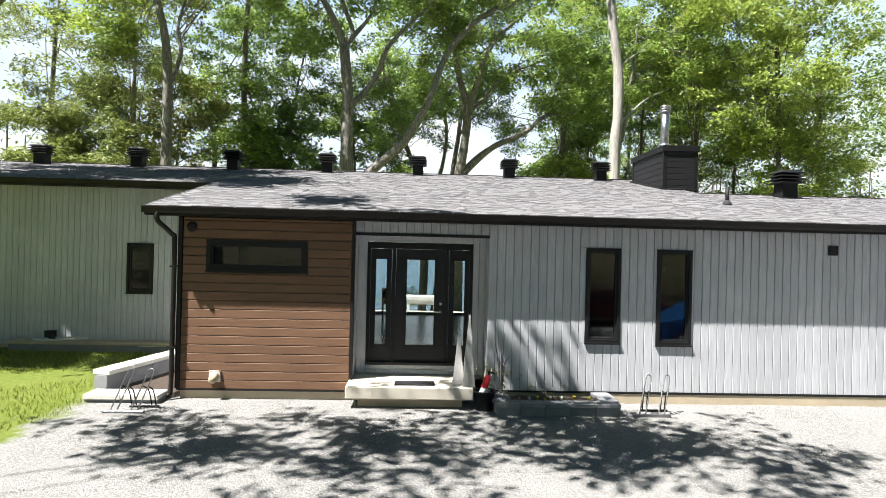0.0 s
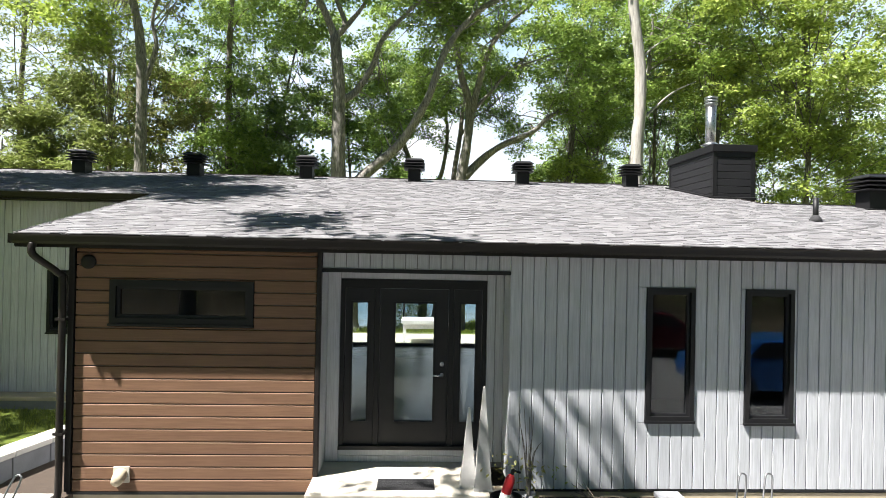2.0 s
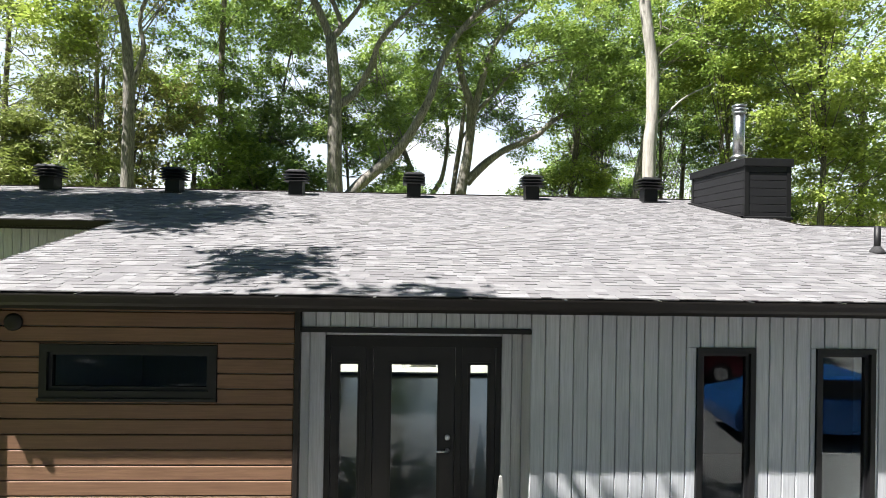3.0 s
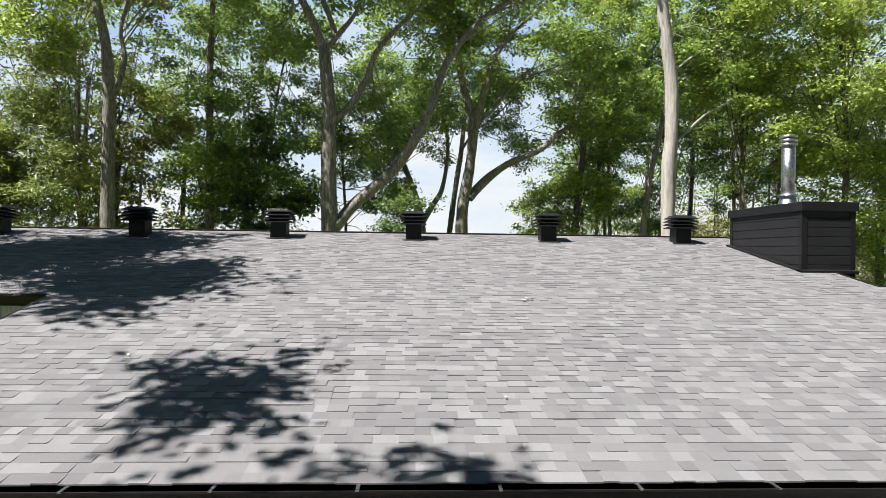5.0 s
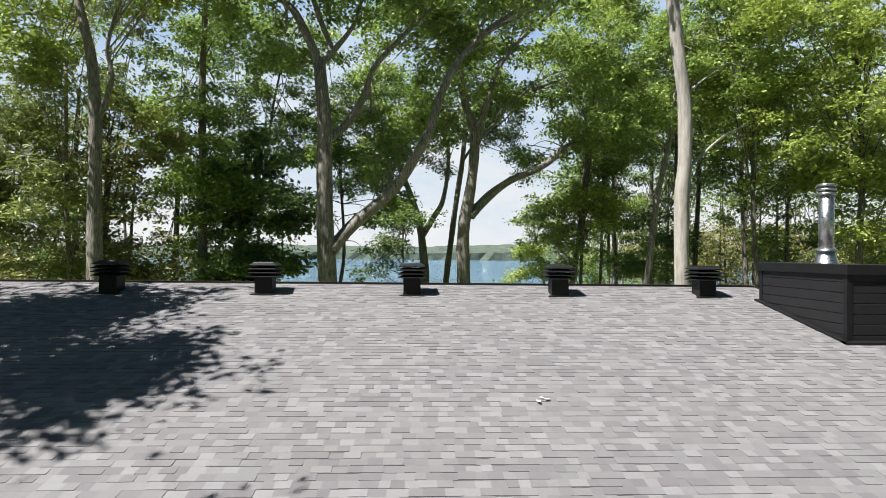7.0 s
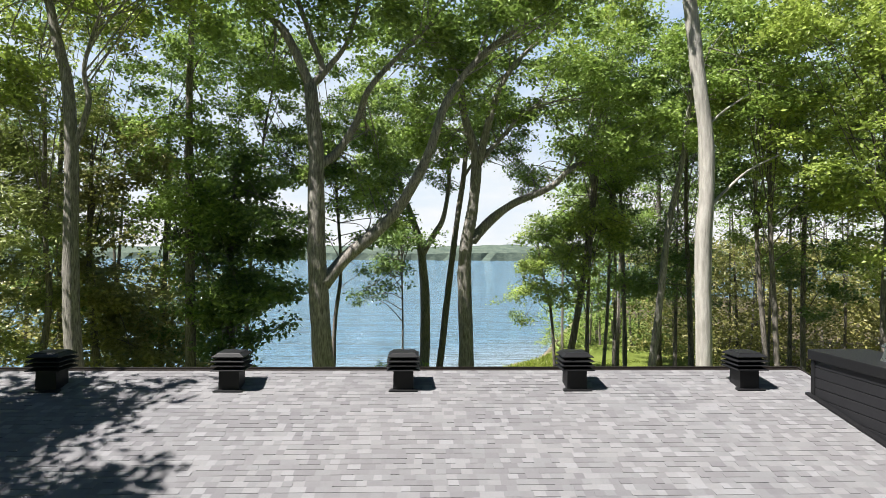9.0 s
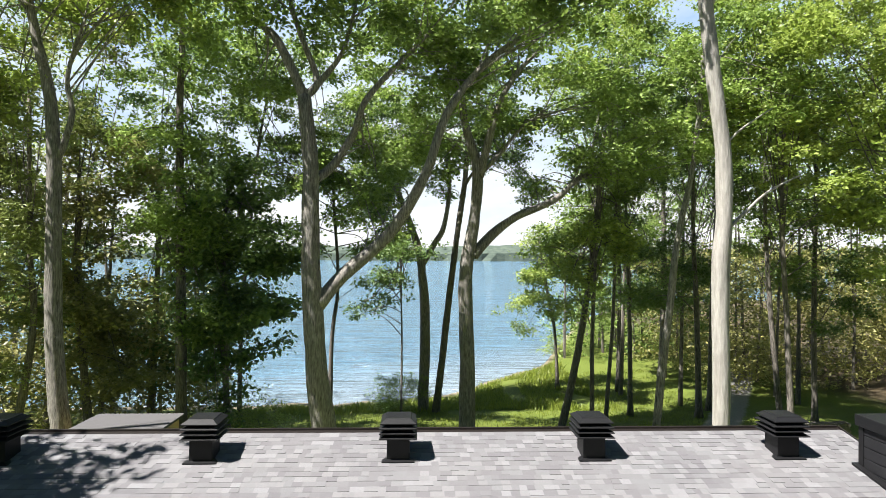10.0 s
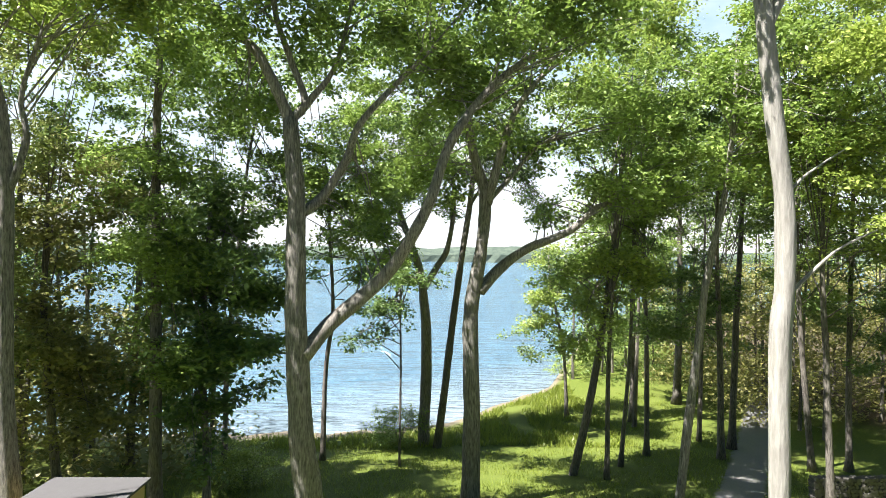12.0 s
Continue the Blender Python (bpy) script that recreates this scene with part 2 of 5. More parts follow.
    sand = k.math("MULTIPLY", sand, back)
    c = k.mix(sand, c, k.mix(k.noise(k.pos(), 4.0, 6.0, 0.7), (0.09, 0.072, 0.05), (0.3, 0.25, 0.185)))
    h = k.mix(lawn, k.math("ADD", k.math("MULTIPLY", stones.outputs["Distance"], -1.0), fine), gn)
    return k.done(c, 0.95, 0.0, k.bump(h, 0.7, 0.03), 0.2)


M["ground"] = ground_material()


def water_material():
    k = Nodes("lake_water")
    v = k.scaled(k.pos(), (0.3, 1.5, 1.0))
    a = k.noise(v, 0.9, 4.0, 0.6)
    b = k.noise(k.scaled(k.pos(), (0.07, 0.42, 1.0)), 0.6, 4.0, 0.6)
    # Broad paler streaks in the base colour stand in for sky reflections.
    far = k.noise(k.scaled(k.pos(), (0.01, 0.05, 1.0)), 1.0, 3.0, 0.5)
    c = k.mix(far, (0.095, 0.185, 0.28), (0.16, 0.285, 0.39))
    sx = k.n("SeparateXYZ")
    k.link(k.pos(), sx.inputs[0])
    # Paler towards the shore: shallows, with sky reflection put into the colour.
    shallow_sheen = k.maprange(k.math("SUBTRACT", sx.outputs[1], k.math("MULTIPLY", sx.outputs[0], 0.7)), 44.0, 75.0, 1.0, 0.0)
    c = k.mix(k.math("MULTIPLY", shallow_sheen, 0.75), c, (0.4, 0.43, 0.47))
    return k.done(c, 0.07, 0.0, k.bump(k.math("ADD", a, k.math("MULTIPLY", b, 2.5)), 1.0, 2.4), 0.5)


M["water"] = water_material()


def sky_backdrop_material():
    """Bright summer haze over the lake, whiter towards the horizon."""
    k = Nodes("bright_lake_haze")
    sx = k.n("SeparateXYZ")
    k.link(k.pos(), sx.inputs[0])
    cloud = k.noise(k.scaled(k.pos(), (0.0012, 0.0012, 0.003)), 1.0, 5.0, 0.6)
    h = k.math("ADD", k.maprange(sx.outputs[2], 0.0, 1500.0), k.maprange(cloud, 0.35, 0.7, 0.25, -0.25))
    c = k.ramp(h, [(0.0, (0.38, 0.383, 0.386)), (0.3, (0.31, 0.345, 0.38)), (0.9, (0.15, 0.225, 0.345))])
    e = k.n("Emission", Strength=1.0)
    k.link(c, e.inputs[0])
    k.link(e.outputs[0], k.out.inputs[0])
    return k.m


M["haze"] = sky_backdrop_material()


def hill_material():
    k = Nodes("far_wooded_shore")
    # Greyed greens: the haze of distance is put into the base colour.
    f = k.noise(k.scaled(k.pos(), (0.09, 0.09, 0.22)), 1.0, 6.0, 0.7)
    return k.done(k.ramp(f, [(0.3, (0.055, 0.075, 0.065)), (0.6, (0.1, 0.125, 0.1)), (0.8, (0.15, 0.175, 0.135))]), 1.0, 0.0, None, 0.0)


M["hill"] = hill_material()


# ---------- building helpers ----------
def mesh_of(bm, name, material, smooth=False):
    me = bpy.data.meshes.new(name)
    bmesh.ops.recalc_face_normals(bm, faces=bm.faces)
    bm.to_mesh(me)
    bm.free()
    me.materials.append(material)
    if smooth:
        me.polygons.foreach_set("use_smooth", [True] * len(me.polygons))
    return me


def part(name, bm, material, parent=None, label="", smooth=False):
    ob = new(name, mesh_of(bm, name, material, smooth))
    ob.parent = parent
    if parent is not None and parent.type == "EMPTY":
        ob.matrix_parent_inverse = Matrix.Translation(-parent.location)
    return tagged(ob, label)


def thing(name, label, category, at=(0, 0, 0), group="", kind=""):
    ob = new(name)
    ob.location = at
    ob.empty_display_size = 0.1
    return tagged(ob, label, category, group, kind)


def box(x0, x1, y0, y1, z0, z1, bm=None, bevel=0.0):
    bm = bm or bmesh.new()
    vs = [bm.verts.new(p) for p in ((x0, y0, z0), (x1, y0, z0), (x1, y1, z0), (x0, y1, z0), (x0, y0, z1), (x1, y0, z1), (x1, y1, z1), (x0, y1, z1))]
    fs = [bm.faces.new([vs[i] for i in q]) for q in ((0, 3, 2, 1), (4, 5, 6, 7), (0, 1, 5, 4), (1, 2, 6, 5), (2, 3, 7, 6), (3, 0, 4, 7))]
    if bevel:
        es = {e for f in fs for e in f.edges}
        bmesh.ops.bevel(bm, geom=list(es), offset=bevel, segments=1, affect="EDGES")
    return bm


def frustum(profile, sides=16, bm=None, at=(0, 0), square=False):
    """A turned or square body from (radius, height) rings."""
    bm = bm or bmesh.new()
    rings = []
    n = 4 if square else sides
    for r, h in profile:
        ring = []
        for i in range(n):
            a = 2 * math.pi * (i + (0.5 if square else 0)) / n
            rr = r * math.sqrt(2) if square else r
            ring.append(bm.verts.new((at[0] + rr * math.cos(a), at[1] + rr * math.sin(a), h)))
        rings.append(ring)
    for a, b in zip(rings, rings[1:]):
        for i in range(n):
            bm.faces.new((a[i], a[(i + 1) % n], b[(i + 1) % n], b[i]))
    bm.faces.new(rings[0][::-1])
    bm.faces.new(rings[-1])
    return bm


def smooth_path(points, steps=5):
    pts = [Vector(p) for p in points]
    out = []
    for i in range(len(pts) - 1):
        p0, p1, p2, p3 = pts[max(i - 1, 0)], pts[i], pts[i + 1], pts[min(i + 2, len(pts) - 1)]
        for s in range(steps):
            t = s / steps
            out.append(0.5 * ((2 * p1) + (p2 - p0) * t + (2 * p0 - 5 * p1 + 4 * p2 - p3) * t * t + (3 * p1 - p0 - 3 * p2 + p3) * t ** 3))
    out.append(pts[-1])
    return out


def tube(points, r0, r1, sides=10, bm=None, wobble=0.0, flare=0.0, steps=5):
    bm = bm or bmesh.new()
    pts = smooth_path(points, steps) if len(points) > 2 else [Vector(p) for p in points]
    rings = []
    side = Vector((1, 0, 0))
    for i, p in enumerate(pts):
        way = (pts[min(i + 1, len(pts) - 1)] - pts[max(i - 1, 0)]).normalized()
        side = (side - way * side.dot(way))
        if side.length < 1e-3:
            side = way.orthogonal()
        side.normalize()
        up = way.cross(side)
        f = i / (len(pts) - 1)
        r = r0 + (r1 - r0) * f
        if flare:
            r *= 1 + flare * max(0, 1 - f * 9) ** 2
        ring = []
        for j in range(sides):
            a = 2 * math.pi * j / sides
            d = side * math.cos(a) + up * math.sin(a)
            rr = r * (1 + wobble * noise.noise(p * 0.9 + d * 1.5) + 0.5 * wobble * noise.noise(d * 4 + p * 0.25))
            ring.append(bm.verts.new(p + d * rr))
        rings.append(ring)
    for a, b in zip(rings, rings[1:]):
        for j in range(sides):
            bm.faces.new((a[j], a[(j + 1) % sides], b[(j + 1) % sides], b[j]))
    bm.faces.new(rings[0][::-1])
    bm.faces.new(rings[-1])
    return bm


def leaf_mesh(name, centers, rng, per=20, spread=0.4, size=0.26, slim=0.6, droop=0.3):
    """Many small folded leaves in clumps round the centres, as one mesh."""
    centers = np.asarray(centers, dtype=np.float64)
    n = len(centers) * per
    c = np.repeat(centers, per, axis=0) + rng.normal(0, 1, (n, 3)) * np.array((spread, spread, spread * 0.55))
    a = rng.normal(0, 1, (n, 3))
    a[:, 2] = a[:, 2] * 0.5 - droop
    a /= np.linalg.norm(a, axis=1)[:, None]
    up = rng.normal(0, 0.55, (n, 3)) + np.array((0, 0, 1.0))
    b = np.cross(up, a)
    b /= np.linalg.norm(b, axis=1)[:, None] + 1e-9
    nn = np.cross(a, b)
    s = (size * rng.uniform(0.6, 1.35, n))[:, None]
    v = np.empty((n, 4, 3))
    v[:, 0] = c
    v[:, 1] = c + a * s * 0.5 + b * s * slim * 0.5 + nn * s * 0.12
    v[:, 2] = c + a * s
    v[:, 3] = c + a * s * 0.5 - b * s * slim * 0.5 + nn * s * 0.12
    me = bpy.data.meshes.new(name)
    me.vertices.add(n * 4)
    me.vertices.foreach_set("co", v.astype(np.float32).ravel())
    base = np.arange(n)[:, None] * 4
    tris = np.concatenate([base + np.array([0, 1, 2]), base + np.array([0, 2, 3])], axis=1).reshape(-1)
    me.loops.add(n * 6)
    me.loops.foreach_set("vertex_index", tris.astype(np.int32))
    me.polygons.add(n * 2)
    me.polygons.foreach_set("loop_start", np.arange(0, n * 6, 3, dtype=np.int32))
    me.update(calc_edges=True)
    return me


def in_blob(rng, blob, n):
    """Points in an uneven ellipsoid, more of them towards its outside."""
    cx, cy, cz, rx, ry, rz = blob
    rx, ry, rz = rx * 1.2, ry * 1.2, rz * 1.25
    m = max(2, n // 6)
    d = rng.normal(0, 1, (m * 3, 3))
    d /= np.linalg.norm(d, axis=1)[:, None]
    p = d * (rng.uniform(0.1, 1.0, m * 3) ** 0.5)[:, None] * np.array((rx, ry, rz)) + np.array((cx, cy, cz))
    keep = [q for q in p if noise.noise(Vector(q) * 0.5) > -0.05][:m]
    boughs = np.repeat(np.array(keep).reshape(-1, 3), 6, axis=0)
    return boughs + rng.normal(0, 1, boughs.shape) * np.array((0.55, 0.55, 0.22)) * min(1.0, rx)


SEED = [100]


def tree(label, trunk, r0, r1, limbs=(), blobs=(), leaf="leaf", bark="bark", per=34, size=0.235, slim=0.62, spread=0.31, twigs=9, density=0.66, category="tree", group=""):
    """trunk and limbs: points; blobs: crown masses (x, y, z, rx, ry, rz, clumps)."""
    SEED[0] += 1
    rng = np.random.default_rng(SEED[0])
    root = Vector(trunk[0])
    t = thing("tree", label, category, root, group)
    inv = Matrix.Translation(-root)
    ob = part("trunk", tube(trunk, r0, r1, 14, None, 0.16, 0.55), M[bark], t, smooth=True)
    ob.matrix_parent_inverse = inv
    spine = smooth_path(trunk, 6)
    lo = 0.35 if len(limbs) == 0 else 0.5
    holders = spine[int(len(spine) * lo):]
    for pts, a, b in limbs:
        ob = part("limb", tube(pts, a, b, 9, None, 0.14), M[bark], t, smooth=True)
        ob.matrix_parent_inverse = inv
        holders += smooth_path(pts, 5)[4:]
    centers = []
    bmt = bmesh.new()
    for blob in blobs:
        n = int(blob[6] * density)
        q = in_blob(rng, blob[:6], n)
        if not len(q):
            continue
        centers.append(q)
        c = Vector(blob[:3])
        close = sorted(holders, key=lambda h: (h - c).length)[:9]
        for i in range(twigs):
            e = Vector(q[int(rng.integers(len(q)))])
            near = close[(i * 5) % len(close)]
            mid = near.lerp(e, 0.5) + Vector(rng.normal(0, 0.25, 3)) + Vector((0, 0, 0.25))
            tube([near, mid, e], 0.042, 0.01, 5, bmt, 0.0, 0.0, 4)
    if len(bmt.verts):
        ob = tagged(part("twigwork", bmt, M[bark], t), kind="stuff")
    else:
        bmt.free()
    if centers:
        me = leaf_mesh("crown", np.concatenate(centers), rng, per, spread, size, slim)
        me.materials.append(M[leaf])
        ob = new("crown", me)
        ob.parent = t
        ob.matrix_parent_inverse = inv
    return t


# ---------- ground, lake, far shore ----------
def shore_y(x):
    return float(np.interp(x, (-60, -15, -4, 3.3, 6.2, 14.8, 17.3, 20.6, 30, 60), (49, 50.3, 51.2, 54, 58, 68, 74.5, 84, 110, 160)))


def ground_z(x, y):
    g = float(np.interp(y, (13, 22, 31, 40, 46, 52, 90), (0, -0.8, -2.1, -3.2, -3.8, -4.0, -4.0)))
    g += 0.05 * noise.noise(Vector((x * 0.5, y * 0.5, 0))) * min(1, max(0, (y - 11) / 5))
    bay = 1.1 * noise.noise(Vector((x * 0.35, y * 0.1, 7))) + 0.5 * noise.noise(Vector((x * 1.1, y * 0.4, 9)))
    return max(-7.0, min(g, -4.72 + 0.13 * (shore_y(x) + bay - y)))


def make_ground():
    xs = np.concatenate([np.linspace(-2500, -80, 8), np.arange(-70, 70.1, 0.9), np.linspace(80, 2500, 8)])
    ys = np.concatenate([np.linspace(-2500, -40, 8), np.arange(-34, 120, 0.9), np.linspace(130, 260, 12)])
    bm = bmesh.new()
    grid = [[bm.verts.new((x, y, ground_z(x, y))) for x in xs] for y in ys]
    for a, b in zip(grid, grid[1:]):
        for i in range(len(xs) - 1):
            bm.faces.new((a[i], a[i + 1], b[i + 1], b[i]))
    ob = part("ground", bm, M["ground"], None, "pale gravel drive, green lawn and shaded woodland floor", True)
    tagged(ob, category="ground", kind="structure")


make_ground()
bm = bmesh.new()
bm.faces.new([bm.verts.new(p) for p in ((-3000, 44, -4.7), (3000, 44, -4.7), (3000, 3200, -4.7), (-3000, 3200, -4.7))])
tagged(part("water", bm, M["water"], None, "rippled blue-green lake water under a bright sky"), category="lake", kind="structure")


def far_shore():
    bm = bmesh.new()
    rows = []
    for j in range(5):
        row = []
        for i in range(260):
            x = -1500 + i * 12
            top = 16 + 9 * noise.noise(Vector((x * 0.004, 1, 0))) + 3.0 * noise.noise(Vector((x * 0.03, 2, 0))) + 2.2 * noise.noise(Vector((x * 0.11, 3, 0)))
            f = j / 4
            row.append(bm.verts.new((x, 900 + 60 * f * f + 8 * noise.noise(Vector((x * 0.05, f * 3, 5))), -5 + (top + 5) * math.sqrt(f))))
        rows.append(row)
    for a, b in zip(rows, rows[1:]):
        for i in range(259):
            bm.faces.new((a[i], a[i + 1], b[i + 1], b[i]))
    tagged(part("backdrop", bm, M["hill"], None, "low wooded hills along the far shore, haze put into their colour"), category="far shore", kind="structure")


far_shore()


def lake_sky():
    bm = bmesh.new()
    rows = []
    for z in (-80, 200, 600, 1100, 1800, 2600):
        rows.append([bm.verts.new((2700 * math.sin(radians(a)), 2700 * math.cos(radians(a)), z)) for a in range(-70, 71, 5)])
    for a, b in zip(rows, rows[1:]):
        for i in range(len(a) - 1):
            bm.faces.new((a[i], a[i + 1], b[i + 1], b[i]))
    tagged(part("backdrop_sky", bm, M["haze"], None, "bright hazy summer sky over the lake", True), category="sky", kind="structure")


lake_sky()

# ---------- house shell ----------
SLOPE, EAVE_Y, EAVE_Z = 0.1955, -0.28, 3.363
RIDGE_Y, RIGHT_TOP, LEFT_EAVE = 9.88, 5.1, 4.2
X_LEFT, X_RAKE, X_STEP, X_RIGHT = -19.0, -4.58, 7.66, 16.0


def rake_x(y):
    return X_RAKE - 0.4 * min(1, max(0, (y - EAVE_Y) / (LEFT_EAVE - EAVE_Y)))



def roof_z(y):
    return EAVE_Z + SLOPE * (y - EAVE_Y)


def setting(name, bm, material, label, category):
    return tagged(part(name, bm, material, None, label), category=category, kind="structure")


bm = bmesh.new()
for x0, x1, z0, z1 in ((-4.1, -3.62, 0.17, 3.2), (-3.62, -1.9, 0.17, 2.24), (-3.62, -1.9, 2.78, 3.2), (-1.9, -1.14, 0.17, 3.2)):
    box(x0, x1, 0.13, 0.27, z0, z1, bm)
box(-1.04, 1.36, 0.13, 0.27, 3.0, 3.2, bm)
for x0, x1, z0, z1 in ((1.46, 3.15, 0.17, 3.2), (3.15, 3.76, 0.17, 1.12), (3.15, 3.76, 2.81, 3.2), (3.76, 4.46, 0.17, 3.2), (4.46, 5.09, 0.17, 1.12), (4.46, 5.09, 2.81, 3.2), (5.09, 15.6, 0.17, 3.2)):
    box(x0, x1, 0.13, 0.27, z0, z1, bm)
wall_front = setting("wall_front", bm, M["board_back"], "front wall clad in grey vertical boards", "wall")
bm = box(-4.1, -3.96, 0.27, 4.85, 0, 3.2)
setting("wall_side", bm, M["grey_board"], "side wall of the brown entrance volume", "wall")
bm = bmesh.new()
for x0, x1, z0, z1 in ((X_LEFT, -7.28, 0, 4.15), (-7.28, -6.63, 0, 1.45), (-7.28, -6.63, 2.71, 4.15), (-6.63, -4.1, 0, 4.15)):
    box(x0, x1, 4.85, 5.0, z0, z1, bm)
wall_left = setting("wall_left", bm, M["board_back"], "set-back wing wall clad in grey vertical boards", "wall")
# recess round the door
bm = bmesh.new()
box(-1.14, -1.04, 0.13, 0.66, 0.3, 3.0, bm)
box(1.36, 1.46, 0.13, 0.66, 0.3, 3.0, bm)
wall_recess = setting("wall_recess", bm, M["grey_board"], "grey boarded sides of the entrance recess", "wall")
setting("ceiling_recess", box(-1.04, 1.36, 0.27, 0.66, 3.0, 3.06), M["grey_board"], "grey boarded soffit of the entrance recess", "ceiling")
bm = bmesh.new()
box(-1.04, -0.86, 0.62, 0.74, 0.3, 3.0, bm)
box(1.12, 1.36, 0.62, 0.74, 0.3, 3.0, bm)
box(-0.86, 1.12, 0.62, 0.74, 2.845, 3.0, bm)
box(-0.86, 1.12, 0.62, 0.74, 0.3, 0.56, bm)
wall_door = setting("wall_door", bm, M["board_back"], "wall round the entrance door", "wall")
# back wall with tall windows, ends, floors, ceiling
bm = bmesh.new()
zt = roof_z(9.4) - 0.2
box(X_LEFT, -3.2, 9.3, 9.45, 0, zt, bm)
box(-3.2, 4.2, 9.3, 9.45, 0, 0.62, bm)
box(-3.2, 4.2, 9.3, 9.45, 3.4, zt, bm)
for x in (-0.85, 1.25):
    box(x - 0.06, x + 0.06, 9.32, 9.42, 0.62, 3.4, bm)
box(4.2, X_STEP - 0.1, 9.3, 9.45, 0, zt, bm)
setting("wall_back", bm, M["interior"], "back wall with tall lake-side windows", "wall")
setting("wall_gable", box(7.4, 7.55, 4.75, 9.3, 0, 4.2), M["grey_board"], "gable end wall", "wall")
setting("wall_right_back", box(7.55, 15.6, 4.6, 4.75, 0, 4.1), M["grey_board"], "back wall of the shallower wing", "wall")
setting("wall_end", box(15.6, 15.75, 0.13, 4.75, 0, 3.2), M["grey_board"], "end wall", "wall")
setting("wall_far_left", box(X_LEFT - 0.15, X_LEFT, 4.85, 9.45, 0, 4.2), M["grey_board"], "end wall of the wing", "wall")
bm = box(-1.84, 2.94, 0.74, 9.3, 0.3, 0.56)
setting("floor", bm, M["floor_wood"], "polished wooden floor inside the house", "floor")
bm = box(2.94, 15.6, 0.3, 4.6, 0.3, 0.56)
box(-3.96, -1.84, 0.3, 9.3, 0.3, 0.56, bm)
setting("floor_rooms", bm, M["dim_floor"], "floor of the side rooms, darkened to keep the windows dark", "floor")
# Added partitions that keep daylight out of the rooms behind the windows.
bm = bmesh.new()
for x in (-1.9, 3.0):
    box(x - 0.06, x + 0.06, 0.8, 9.3, 0.56, 3.15, bm)
box(3.06, 7.4, 3.4, 3.52, 0.56, 3.15, bm)
box(-4.0, -1.96, 3.0, 3.12, 0.56, 3.15, bm)
setting("wall_inner", bm, M["interior"], "added partition walls that keep the side rooms dark", "wall")
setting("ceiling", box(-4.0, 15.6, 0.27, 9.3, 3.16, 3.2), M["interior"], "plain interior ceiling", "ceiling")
setting("foundation", box(-4.05, 15.6, 0.1, 0.3, -0.4, 0.17), M["concrete"], "stained poured concrete foundation strip", "foundation")
setting("foundation_left", box(X_LEFT, -4.1, 4.84, 5.0, -0.4, 0.1), M["concrete"], "low concrete footing of the wing", "foundation")
bm = bmesh.new()
box(-4.1, -1.1, 0.045, 0.14, 0.15, 0.178, bm)
box(1.36, 15.6, 0.085, 0.14, 0.185, 0.208, bm)
setting("trim_base", bm, M["black_metal"], "thin dark metal drip edge under the siding", "trim")

# soffits, roof deck
def roof_slab(bm, x0, x1, y0, y1, top, thick, skew=0.0):
    vs = []
    for dz in (0, -thick):
        for x, y in ((x0, y0), (x1, y0), (x1 + skew, y1), (x0 + skew, y1)):
            vs.append(bm.verts.new((x, y, roof_z(y) + top + dz)))
    for q in ((0, 1, 2, 3), (7, 6, 5, 4), (0, 4, 5, 1), (1, 5, 6, 2), (2, 6, 7, 3), (3, 7, 4, 0)):
        bm.faces.new([vs[i] for i in q])


bm = bmesh.new()
roof_slab(bm, X_RAKE + 0.03, 0, EAVE_Y + 0.03, LEFT_EAVE + 0.03, -0.012, 0.16, -0.4)
roof_slab(bm, -0.4, X_STEP, EAVE_Y + 0.03, LEFT_EAVE + 0.03, -0.02, 0.15)
roof_slab(bm, -5.0, X_STEP, LEFT_EAVE + 0.03, RIDGE_Y, -0.012, 0.16)
roof_slab(bm, X_STEP, X_RIGHT, EAVE_Y + 0.03, RIGHT_TOP, -0.012, 0.16)
roof_slab(bm, X_LEFT - 0.4, -5.0, LEFT_EAVE + 0.03, RIDGE_Y, -0.012, 0.16)
roof = setting("roof", bm, M["dark_trim"], "low-pitched roof of grey blended asphalt shingles", "roof")
bm = bmesh.new()
box(X_RAKE + 0.06, X_RIGHT, EAVE_Y + 0.1, 0.13, 3.2, 3.215, bm)
box(X_LEFT, -4.98, LEFT_EAVE + 0.1, 4.85, 4.1, 4.115, bm)
setting("soffit", bm, M["dark_trim"], "dark soffit under the eaves", "soffit")
bm = bmesh.new()
box(X_RAKE, X_RIGHT, EAVE_Y + 0.02, EAVE_Y + 0.05, 3.19, 3.335, bm)
box(X_LEFT, -4.98, LEFT_EAVE + 0.02, LEFT_EAVE + 0.05, 4.08, 4.2, bm)
roof_slab(bm, X_RAKE, X_RAKE + 0.03, EAVE_Y, LEFT_EAVE, 0.006, 0.17, -0.4)
roof_slab(bm, X_LEFT - 0.4, X_STEP, RIDGE_Y, RIDGE_Y + 0.03, 0.02, 0.2)
roof_slab(bm, X_STEP, X_STEP + 0.03, RIGHT_TOP, RIDGE_Y, 0.02, 0.2)
roof_slab(bm, X_STEP + 0.03, X_RIGHT, RIGHT_TOP, RIGHT_TOP + 0.03, 0.02, 0.2)
setting("trim_fascia", bm, M["dark_trim"], "dark brown metal fascia along the roof edges", "fascia")


